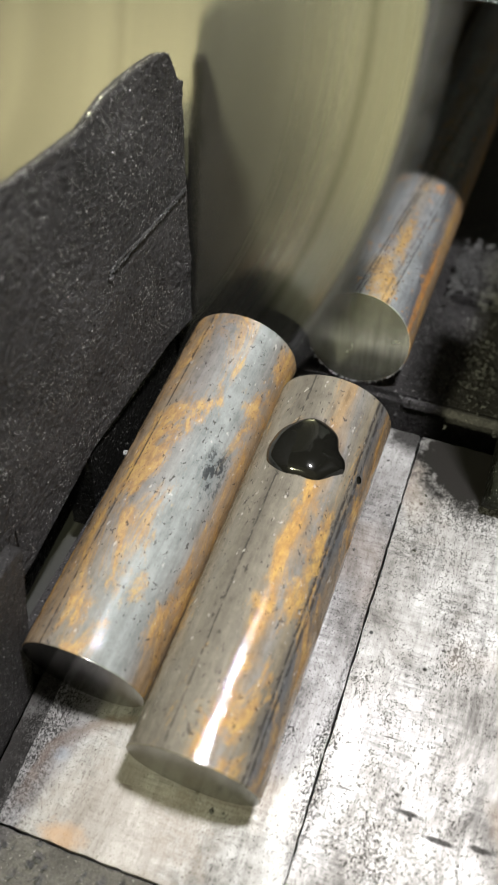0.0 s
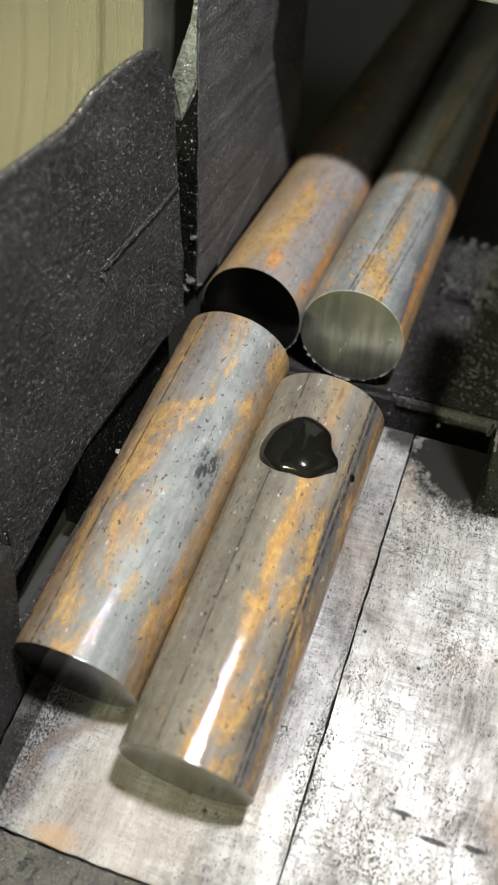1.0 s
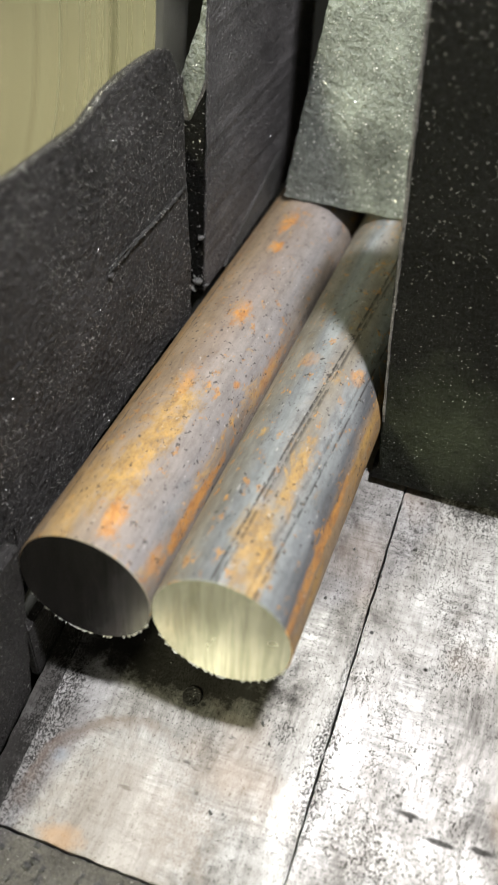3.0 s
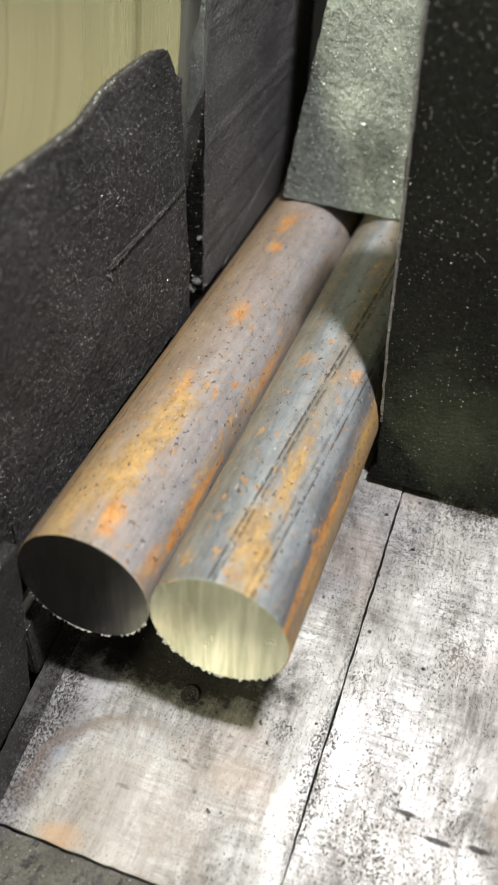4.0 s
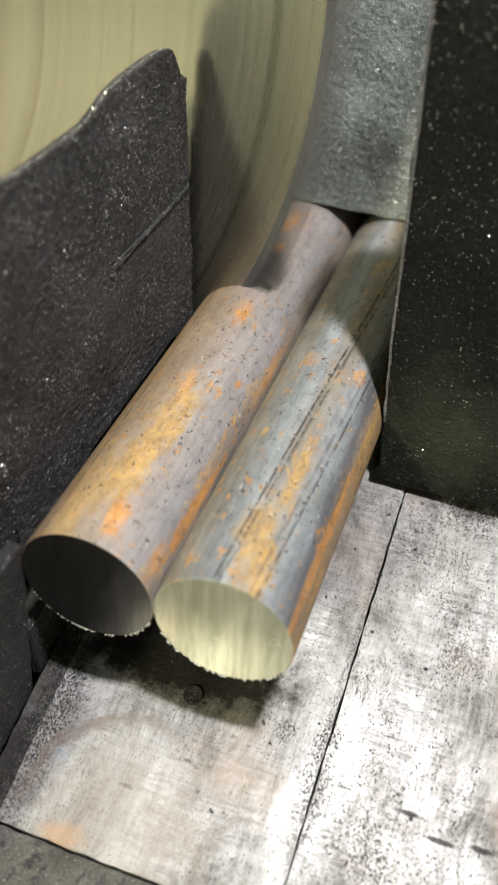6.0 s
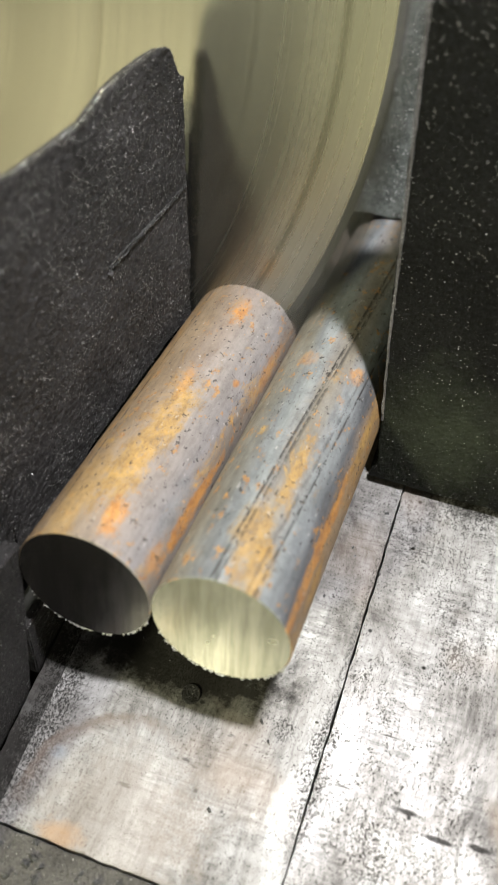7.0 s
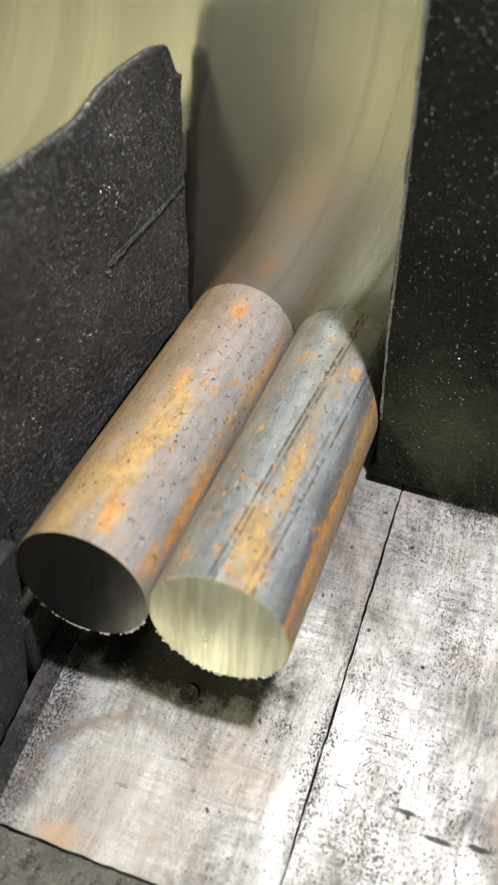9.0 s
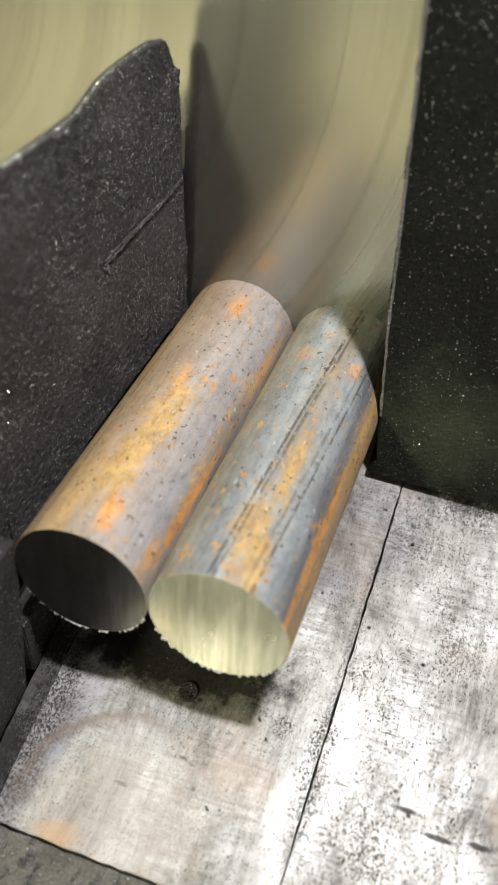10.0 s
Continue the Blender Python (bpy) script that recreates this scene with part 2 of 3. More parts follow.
def scale_material(name, dark, light, fleck, rough=0.55, tint=(1, 1, 1), fine=1.0, sparse=0.0, lit_haze=None):
    """Flame-cut plate under grit and coolant film: dark, grainy, with bright grains."""
    m = Mat(name, rough, 0.0)
    m.b.inputs["Specular IOR Level"].default_value = 0.45
    big = m.noise(26, 5, 0.65)
    col = m.ramp(big, (0.32, tuple(dark * c for c in tint)), (0.68, tuple(light * c for c in tint)))
    grain = m.noise(900 * fine, 4, 0.7)
    col = m.mix(0.6, col, m.ramp(grain, (0.34, 0.25), (0.62, 1.0)), "MULTIPLY")
    bright = m.ramp(m.noise(1000 * fine, 3, 0.6, loc=(3, 3, 3)), (0.645 + sparse, 0.0), (0.69 + sparse, 1.0))
    # lighter greenish patch, a lit haze put into the colour
    if lit_haze:
        col = m.mix(m.math("MULTIPLY", m.spot(m.co, lit_haze, (0.032, 1.0, 0.034), m.noise(70, 5, 0.65), 0.1, 1.2), 0.8), col, (0.030, 0.036, 0.024))
    col = m.mix(m.math("MULTIPLY", bright, fleck), col, (0.75, 0.74, 0.72))
    m.set("Base Color", col)
    m.set("Roughness", m.ramp(m.noise(420, 3, 0.6), (0.35, rough - 0.28), (0.65, rough + 0.2)))
    m.bump(grain, 1.0, 0.0012 / fine)
    m.bump(m.noise(380 * fine, 4, 0.65), 0.7, 0.0014 / fine)
    m.bump(m.voronoi(620 * fine), 0.4, 0.0010 / fine)
    m.bump(big, 0.3, 0.003)
    return m.m


def blade_material():
    """Polished saw disc: rings of wear round its axis."""
    m = Mat("saw_disc_steel", 0.12, 1.0)
    sep = m.t.nodes.new("ShaderNodeSeparateXYZ")
    m.link(m.co, sep.inputs[0])
    r = m.math("SQRT", m.math("ADD", m.math("POWER", sep.outputs[0], 2.0), m.math("POWER", sep.outputs[2], 2.0)), 0.0)

    def rings(scale, detail, seed):
        n = m.t.nodes.new("ShaderNodeTexNoise")
        n.noise_dimensions = "1D"
        n.inputs["Scale"].default_value = scale
        n.inputs["Detail"].default_value = detail
        n.inputs["Roughness"].default_value = 0.6
        m.link(m.math("ADD", r, seed), n.inputs["W"])
        return n.outputs[0]

    wide = rings(45, 2, 3.1)
    fine = rings(420, 4, 7.7)
    col = m.mix(0.7, m.ramp(wide, (0.30, (0.40, 0.395, 0.37)), (0.7, (0.475, 0.47, 0.445))), m.ramp(fine, (0.33, 0.92), (0.5, 1.0)), "MULTIPLY")
    groove = m.ramp(m.math("MULTIPLY", r, 3.0), (0.838, 0.0), (0.842, 0.8), (0.846, 0.8), (0.850, 0.0), (0.896, 0.0), (0.899, 0.55), (0.902, 0.0))
    col = m.mix(groove, col, (0.10, 0.097, 0.08))
    thin = m.ramp(m.math("MULTIPLY", r, 3.0), (0.55, 0.0), (0.553, 0.6), (0.556, 0.0), (0.668, 0.0), (0.671, 0.35), (0.675, 0.0), (0.74, 0.0), (0.743, 0.45), (0.748, 0.0))
    col = m.mix(thin, col, (0.16, 0.155, 0.13))
    outer = m.ramp(m.math("MULTIPLY", r, 3.0), (0.60, 0.0), (0.86, 1.0))
    col = m.mix(m.math("MULTIPLY", outer, 0.55), col, (0.30, 0.305, 0.25))
    m.set("Base Color", col)
    m.set("Roughness", m.math("ADD", m.ramp(fine, (0.3, 0.22), (0.7, 0.17)), m.math("MULTIPLY", outer, 0.09)))
    m.bump(fine, 0.02, 0.0004)
    # ground steel: a clear reflection with a broad sheen over it
    sheen = m.t.nodes.new("ShaderNodeBsdfPrincipled")
    sheen.inputs["Metallic"].default_value, sheen.inputs["Roughness"].default_value = 1.0, 0.50
    m.link(col, sheen.inputs["Base Color"])
    both = m.t.nodes.new("ShaderNodeMixShader")
    both.inputs[0].default_value = 0.22
    m.link(m.b.outputs[0], both.inputs[1])
    m.link(sheen.outputs[0], both.inputs[2])
    m.link(both.outputs[0], m.t.nodes["Material Output"].inputs["Surface"])
    return m.m


def paint_material(name, colour, rough=0.55):
    m = Mat(name, rough)
    n = m.noise(9, 5, 0.6)
    m.set("Base Color", m.ramp(n, (0.3, tuple(c * 0.75 for c in colour)), (0.7, colour)))
    m.bump(m.noise(220, 3, 0.6), 0.15, 0.001)
    return m.m


def oil_material():
    m = Mat("black_oil", 0.10, 0.0, (0.006, 0.006, 0.005))
    m.b.inputs["Specular IOR Level"].default_value = 0.6
    m.bump(m.noise(120, 3, 0.5), 0.15, 0.001)
    return m.m


TAN, BROWN, LILAC, GREY = (0.30, 0.205, 0.115), (0.20, 0.145, 0.09), (0.285, 0.255, 0.24), (0.235, 0.225, 0.215)
SLATE, SKY, DEEP, UMBER = (0.195, 0.208, 0.22), (0.255, 0.275, 0.283), (0.115, 0.12, 0.13), (0.165, 0.145, 0.118)
STOCK_L = bar_material("scaled_bar", False, 0.3, 0.615, [(-120, BROWN), (-62, (0.28, 0.195, 0.115)), (-25, (0.285, 0.215, 0.14)), (8, (0.27, 0.225, 0.195)), (28, LILAC), (48, (0.27, 0.255, 0.258)), (70, (0.225, 0.19, 0.16)), (100, GREY)],
                       [(-120, 0.6), (-60, 0.5), (-20, 0.5), (2, 0.3), (20, 0.05), (48, 0.05), (58, 0.5), (70, 0.4), (100, 0.1)], [(-38, 1.3)],
                       patches=((5, 0.052, 0.0088, 0.046, "ochre", 0.9), (2, 0.090, 0.0030, 0.012, "orange", 0.4), (14, 0.014, 0.0045, 0.010, "orange", 0.8), (-24, 0.020, 0.0080, 0.030, "ochre", 0.55), (8, 0.144, 0.0042, 0.011, "orange", 0.85), (-3, 0.228, 0.0042, 0.013, "orange", 0.85),
                                (2, 0.202, 0.0035, 0.006, "orange", 0.95), (70, 0.042, 0.0030, 0.036, "orange", 0.8), (62, 0.010, 0.0050, 0.010, "orange", 0.6), (68, 0.125, 0.0040, 0.030, "orange", 0.5), (44, 0.103, 0.0016, 0.003, "orange", 0.8), (52, 0.030, 0.0035, 0.018, "blue", 0.5), (-50, 0.10, 0.007, 0.09, "ochre", 0.4)))
STOCK_R = bar_material("lined_bar", False, 1.9, 0.620, [(-90, GREY), (-50, (0.205, 0.185, 0.15)), (-34, (0.20, 0.195, 0.175)), (-20, SLATE), (-8, SKY), (0, GREY), (12, (0.225, 0.20, 0.16)), (24, (0.23, 0.225, 0.215)), (36, SKY), (54, DEEP), (74, TAN)],
                       [(-90, 0.3), (-30, 0.1), (-4, 0.0), (8, 0.5), (24, 0.3), (36, 0.05), (50, 0.05), (66, 0.8), (100, 0.9)], [(-9.5, 1.6), (-5.0, 1.1), (19, 0.9), (25, 1.2)],
                       patches=((15, 0.056, 0.0036, 0.026, "ochre", 0.9), (4, 0.020, 0.0056, 0.028, "ochre", 0.75), (20, 0.008, 0.0055, 0.013, "ochre", 0.8), (64, 0.035, 0.0026, 0.050, "orange", 0.75), (66, 0.100, 0.0028, 0.026, "ochre", 0.8),
                                (-31, 0.077, 0.0022, 0.0045, "ochre", 0.9), (28, 0.122, 0.0030, 0.007, "orange", 0.7), (-4, 0.084, 0.0030, 0.030, "blue", 0.6), (27, 0.090, 0.0035, 0.034, "blue", 0.6), (-24, 0.125, 0.006, 0.006, "orange", 0.35), (42, 0.030, 0.003, 0.03, "blue", 0.5)), lean=0.344)
WET_L = bar_material("wet_blue_bar", True, 4.1, 0.578, [(-100, BROWN), (-55, TAN), (-25, (0.24, 0.20, 0.15)), (-5, GREY), (20, SKY), (40, (0.27, 0.29, 0.295)), (58, GREY), (75, TAN), (105, UMBER)],
                     [(-100, 0.4), (-50, 0.45), (-15, 0.7), (10, 0.6), (28, 0.25), (45, 0.15), (62, 0.8), (100, 0.5)], [(-30, 1.2)], (0.017, 0.088, 0.018), 0.50)
WET_R = bar_material("wet_tan_bar", True, 7.7, 0.590, [(-90, UMBER), (-48, (0.20, 0.18, 0.155)), (-20, (0.15, 0.135, 0.115)), (2, (0.215, 0.195, 0.165)), (15, TAN), (28, GREY), (42, (0.20, 0.17, 0.125)), (55, DEEP), (72, BROWN), (95, TAN)],
                     [(-90, 0.3), (-40, 0.1), (0, 0.25), (12, 0.85), (24, 0.55), (34, 0.8), (50, 0.3), (72, 0.85), (100, 0.8)], [(-20, 1.2), (50, 1.5), (56, 2.2)])
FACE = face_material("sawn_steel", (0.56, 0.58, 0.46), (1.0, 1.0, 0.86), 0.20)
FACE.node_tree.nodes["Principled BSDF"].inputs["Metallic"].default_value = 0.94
# darker copy of the sawn steel, for ends that stand in shade
FACE_SHADED = face_material("shaded_sawn_steel", (0.17, 0.166, 0.160), (0.26, 0.255, 0.245), 0.15)
RUST = (0.46, 0.25, 0.09)
# the last four black spots paint in the shade under the bars
TABLE = table_material("worn_steel", 0.07, 0.0, 0.25, [(-0.0150, -0.0520, 0.010, 0.006, RUST, 0.6, False), (-0.0293, -0.0259, 0.0055, 0.0035, (0.26, 0.29, 0.32), 0.8, False), (0.0640, -0.004, 0.006, 0.030, BLACK, 0.9, True),
                                                       (0.0260, -0.034, 0.016, 0.022, (0.17, 0.145, 0.125), 0.55, True), (0.064, 0.155, 0.020, 0.010, BLACK, 0.9, False), (0.0491, 0.0102, 0.005, 0.006, BLACK, 0.8, True), (-0.037, -0.020, 0.010, 0.055, BLACK, 0.95, True), (0.0645, 0.040, 0.0022, 0.10, BLACK, 0.6, True), (-0.036, 0.020, 0.012, 0.024, BLACK, 0.75, False), (0.004, 0.020, 0.024, 0.014, BLACK, 0.7, True), (0.004, 0.026, 0.042, 0.017, BLACK, 0.9, False), (-0.020, 0.018, 0.020, 0.010, BLACK, 0.85, False)],
                       (0.003, -0.043, 0.040, 0.040))
# first two spots: dirt together with painted shade of the opened jaw
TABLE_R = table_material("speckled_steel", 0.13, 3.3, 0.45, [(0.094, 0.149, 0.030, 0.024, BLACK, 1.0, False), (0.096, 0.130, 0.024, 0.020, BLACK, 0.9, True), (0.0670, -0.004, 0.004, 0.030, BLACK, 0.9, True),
                                                             (0.0994, -0.0038, 0.006, 0.0014, BLACK, 0.9, False), (0.113, -0.0094, 0.007, 0.0013, BLACK, 0.9, False), (0.1265, -0.0075, 0.006, 0.0013, BLACK, 0.9, False), (0.0931, 0.0502, 0.0012, 0.001, BLACK, 1.0, False)])
EDGE = table_material("blackened_steel", 0.38, 6.1, 0.2, [(-0.046, 0.02, 0.012, 0.16, BLACK, 0.75, False), (-0.042, 0.0, 0.006, 0.10, BLACK, 0.9, True)])
GRIT = scale_material("grit_black", 0.018, 0.052, 0.7, 0.55, (1.0, 0.95, 0.97))
GRIT_FAR = scale_material("grit_grey", 0.070, 0.15, 0.6, 0.55, (1.0, 0.96, 1.0))
SCAR = scale_material("scar_grey", 0.03, 0.08, 0.8)
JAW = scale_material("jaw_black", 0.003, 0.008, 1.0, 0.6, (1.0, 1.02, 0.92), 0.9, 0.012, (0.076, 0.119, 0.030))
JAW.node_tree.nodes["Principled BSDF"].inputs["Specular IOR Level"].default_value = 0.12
CLAMP = scale_material("clamp_grey", 0.10, 0.42, 1.0, 0.42, (0.90, 1.0, 0.93), 0.5)
RUBBED = scale_material("rubbed_grey", 0.06, 0.15, 0.5, 0.45)
SWARF = scale_material("swarf_grey", 0.07, 0.24, 0.9, 0.42)
APRON = scale_material("stained_apron", 0.08, 0.22, 0.6, 0.6, (1.0, 0.95, 0.88))
DISC = blade_material()
TOOTH = scale_material("oily_tooth_steel", 0.05, 0.12, 0.2, 0.4)
DARK = paint_material("dark_machine_paint", (0.035, 0.036, 0.034))
CREAM = paint_material("cream_machine_paint", (0.62, 0.57, 0.42))
OIL = oil_material()
GRAIN = Mat("grit_grain", 0.30, 0.8, (0.78, 0.78, 0.78)).m
CHIP = scale_material("bright_chip", 0.4, 0.7, 0.9, 0.35)

# ---- building helpers ----


def mesh_of(name, bm, *mats):
    me = bpy.data.meshes.new(name)
    bm.normal_update()
    bm.to_mesh(me)
    bm.free()
    for m in mats:
        me.materials.append(m)
    return me


def part(name, bm, material, parent=None, label=""):
    mats = material if isinstance(material, tuple) else (material,)
    ob = new(name, mesh_of(name, bm, *mats))
    ob.parent = parent
    if label:
        ob["label"] = label
    return ob


def prism(outline, lo, hi, axis="x", bevel=0.0, place=None):
    """A slab with the given outline. axis x: outline in (y, z); y: in (x, z); z: in (x, y)."""
    bm = bmesh.new()

    def at(a, b, h):
        return {"x": (h, a, b), "y": (a, h, b), "z": (a, b, h)}[axis]

    low = [bm.verts.new(at(a, b, lo)) for a, b in outline]
    high = [bm.verts.new(at(a, b, hi)) for a, b in outline]
    bm.faces.new(low)
    bm.faces.new(high)
    n = len(outline)
    for i in range(n):
        bm.faces.new((low[i], low[(i + 1) % n], high[(i + 1) % n], high[i]))
    bmesh.ops.recalc_face_normals(bm, faces=bm.faces)
    if bevel:
        bmesh.ops.bevel(bm, geom=bm.edges[:], offset=bevel, segments=2, affect="EDGES", clamp_overlap=True)
    if place is not None:
        bm.transform(place)
    return bm


def box(x0, x1, y0, y1, z0, z1, bevel=0.0):
    return prism([(x0, y0), (x1, y0), (x1, y1), (x0, y1)], z0, z1, "z", bevel)


def ragged(points, amount, step, seed):
    """The outline with small steps cut into it, as a torch leaves it."""
    rnd = random.Random(seed)
    out = []
    for i, (a, b) in enumerate(points):
        c, d = points[(i + 1) % len(points)]
        n = max(1, int(math.hypot(c - a, d - b) / step))
        for k in range(n):
            j = amount if k else amount * 0.3
            out.append((a + (c - a) * k / n + rnd.uniform(-j, j), b + (d - b) * k / n + rnd.uniform(-j, j)))
    return out


def round_bar(length, radius, bevel=0.0004, sides=96):
    """The skin of a bar along +y from y = 0, open at its ends."""
    bm = bmesh.new()
    prof = [(0.0001, radius - bevel), (bevel, radius)] + [(length * k / 8, radius) for k in range(1, 8)] + [(length - bevel, radius), (length - 0.0001, radius - bevel)]
    rings = []
    for y, r in prof:
        rings.append([bm.verts.new((r * math.sin(2 * math.pi * i / sides), y, r * math.cos(2 * math.pi * i / sides))) for i in range(sides)])
    last = len(rings) - 2
    for n, (a, b) in enumerate(zip(rings, rings[1:])):
        if n == last:
            a = [bm.verts.new(v.co) for v in a]
        for i in range(sides):
            bm.faces.new((a[i], a[(i + 1) % sides], b[(i + 1) % sides], b[i])).smooth = 0 < n < last
        if n == 0:
            rings[1][:] = [bm.verts.new(v.co) for v in b]
    bmesh.ops.recalc_face_normals(bm, faces=bm.faces)
    return bm


def sawn_end(y, radius, sides=96):
    """A thin disc that closes a bar."""
    bm = bmesh.new()
    bmesh.ops.create_cone(bm, cap_ends=True, segments=sides, radius1=radius - 0.0004, radius2=radius - 0.0004, depth=0.0006, matrix=pose(0, y + (0.0003 if y < 0.01 else -0.0003), 0, 90))
    return bm


def burrs(radius, size, count, seed):
    """Small torn edges left along the lower rim of a cut."""
    rnd = random.Random(seed)
    bm = bmesh.new()
    for _ in range(count):
        an = rnd.uniform(0.6, 1.35) * math.pi
        l, w = rnd.uniform(0.2, 1.0) * size, rnd.uniform(0.012, 0.05)
        p = [bm.verts.new(((radius - 0.0003) * math.sin(an + k * w), 0.0002, (radius - 0.0003) * math.cos(an + k * w))) for k in (-1, 1)]
        q = bm.verts.new(((radius + l) * math.sin(an + rnd.uniform(-w, w)), -l * 0.4, (radius + l) * math.cos(an)))
        e = bm.verts.new(((radius - 0.0003) * math.sin(an), 0.0012, (radius - 0.0003) * math.cos(an)))
        for tri in ((p[0], p[1], q), (p[1], e, q), (e, p[0], q)):
            bm.faces.new(tri)
    bmesh.ops.recalc_face_normals(bm, faces=bm.faces)
    return bm


def chip_mesh(size, seed):
    rnd = random.Random(seed)
    bm = bmesh.new()
    bmesh.ops.create_icosphere(bm, subdivisions=1, radius=size)
    for v in bm.verts:
        v.co *= rnd.uniform(0.6, 1.3)
        v.co.z *= 0.6
    return bm


# ---- plan ----
R = 0.025            # bar radius
CUT = 0.1623         # the cut's plane
SLOPE = 14.9         # the outfeed table falls towards the front
TABLE_Z = -0.0395    # its height below the ends of the stock


def on_table(x, s, yaw=0.0, lift=0.0):
    """A pose on the sloping table, s metres up it."""
    return pose(0, 0, TABLE_Z, SLOPE) @ pose(x, s, lift, 0, 0, yaw)


TILT = pose(0, 0, TABLE_Z, SLOPE)

# ---- setting: the machine's cabinet ----


def cabinet():
    # unseen walls, added so that room light enters mainly from the front
    for name, bm, mat in (
        ("wall_left", box(-0.72, -0.70, -0.45, 1.10, -0.45, 0.98), DARK),
        ("wall_right", box(0.60, 0.62, -0.45, 0.40, -0.45, 0.98), DARK),
        # the gap left between these two lets room light onto the right bar
        ("wall_right_low", box(0.60, 0.62, 0.40, 1.10, -0.45, 0.03), DARK),
        ("wall_right_high", box(0.60, 0.62, 0.40, 1.10, 0.50, 0.98), DARK),
        ("wall_back", box(-0.70, 0.60, 1.08, 1.10, -0.45, 0.98), DARK),
        ("ceiling", box(-0.72, 0.62, -0.45, 1.10, 0.98, 1.00), DARK),
        ("floor", box(-0.72, 0.62, -0.45, 1.10, -0.47, -0.45), DARK),
        # unseen pale ground, there for the disc to reflect
        ("ground", box(-5.0, 5.0, -6.0, 4.0, -0.49, -0.471), CREAM),
    ):
        tagged(part(name, bm, mat), "unseen dark side of the saw cabinet, added to shut light out" if mat is DARK else "unseen pale floor added for the saw disc to reflect", name.split("_")[0], kind="structure")


cabinet()

# ---- the outfeed table ----


def outfeed_table():
    top = tagged(new("outfeed_table"), "worn bright steel outfeed table sloping to the front", "table")
    top.matrix_basis = TILT
    near, far = -0.055, 0.157
    part("plate", prism(ragged([(-0.0405, near), (0.0652, near), (0.0652, far), (-0.0405, far)], 0.00025, 0.003, 2), -0.012, 0, "z", 0.0004), TABLE, top, "bright worn steel plate")
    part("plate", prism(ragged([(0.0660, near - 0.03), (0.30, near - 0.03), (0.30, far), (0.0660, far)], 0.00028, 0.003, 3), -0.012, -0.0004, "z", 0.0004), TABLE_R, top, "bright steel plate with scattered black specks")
    part("edge_strip", prism(ragged([(-0.0495, near), (-0.0407, near), (-0.0407, far), (-0.0495, far)], 0.0003, 0.003, 4), -0.012, -0.0003, "z", 0.0003), EDGE, top, "blackened strip along the table's side")
    # unseen panel, added to block front light below the table
    part("front_panel", box(-0.119, 0.30, -0.160, -0.156, -0.36, -0.021), DARK, top, "unseen dark panel added to keep light from under the table")
    sc = bmesh.new()
    bmesh.ops.create_cone(sc, cap_ends=True, segments=32, radius1=0.0042, radius2=0.0036, depth=0.0015, matrix=pose(0.0109, 0.0108, 0.0002))
    part("screw", sc, GRIT, top, "dark countersunk screw")
    # added so the bars' ends mirror darkness, not the lit floor
    part("back_panel", box(-0.049, 0.30, far - 0.004, far - 0.001, -0.34, -0.0125), DARK, top, "dark panel added under the far edge to darken reflections")
    part("bearer", box(-0.049, 0.30, near + 0.004, far - 0.004, -0.05, -0.0125), DARK, top)
    part("apron", prism(ragged([(-0.12, -0.17), (0.0655, -0.17), (0.0655, near - 0.0008), (-0.12, near - 0.0008)], 0.0006, 0.004, 5), -0.02, -0.0030, "z", 0.0006), APRON, top, "stained dark steel apron below the table edge")
    part("leg", box(-0.045, -0.015, -0.03, 0.0, -0.46, -0.05), DARK, top)
    part("leg", box(0.255, 0.285, -0.03, 0.0, -0.52, -0.05), DARK, top)
    return top


outfeed_table()


def parts_bin():
    b = tagged(new("parts_bin"), "dark sheet-steel bin below the front of the table", "bin")
    part("bottom", box(-0.30, 0.40, -0.44, -0.20, -0.449, -0.445), DARK, b)
    part("side", box(-0.30, 0.40, -0.444, -0.44, -0.445, -0.36), DARK, b)
    part("side", box(-0.30, 0.40, -0.20, -0.196, -0.445, -0.36), DARK, b)


parts_bin()

# ---- fixed plates ----


def ruled_plate(low, high, thick, rows, seed, rough):
    """A plate between a lower and an upper edge curve, uneven all over, with thickness to the left."""
    rnd = random.Random(seed)
    bm = bmesh.new()
    grid = []
    for i, (a, b) in enumerate(zip(low, high)):
        a, b = Vector(a), Vector(b)
        col = []
        for k in range(rows + 1):
            p = a.lerp(b, k / rows)
            n = noise.noise(p * 420 + Vector((seed, 0, 0))) * rough * 0.7 + noise.noise(p * 60) * rough + rnd.uniform(-0.22, 0.22) * rough
            col.append((p + Vector((n if 0 < k < rows else 0, 0, n)), p + Vector((-thick, 0, -0.0005))))
        grid.append(col)
    front = [[bm.verts.new(p) for p, _ in col] for col in grid]
    back = [[bm.verts.new(q) for _, q in col] for col in grid]
    for i in range(len(grid) - 1):
        for k in range(rows):
            for side in (front, back):
                bm.faces.new((side[i][k], side[i + 1][k], side[i + 1][k + 1], side[i][k + 1])).smooth = True
        for k in (0, rows):
            bm.faces.new((front[i][k], front[i + 1][k], back[i + 1][k], back[i][k]))
    for i in (0, len(grid) - 1):
        for k in range(rows):
            bm.faces.new((front[i][k], front[i][k + 1], back[i][k + 1], back[i][k]))
    bmesh.ops.recalc_face_normals(bm, faces=bm.faces)
    return bm


def along(points, n):
    """n + 1 points spread evenly by their first number along a list of places."""
    xs = [p[0] for p in points]
    us = [xs[0] + (xs[-1] - xs[0]) * i / n for i in range(n + 1)]
    return [tuple(float(np.interp(u, xs, [p[j] for p in points])) for j in range(1, 4)) for u in us]


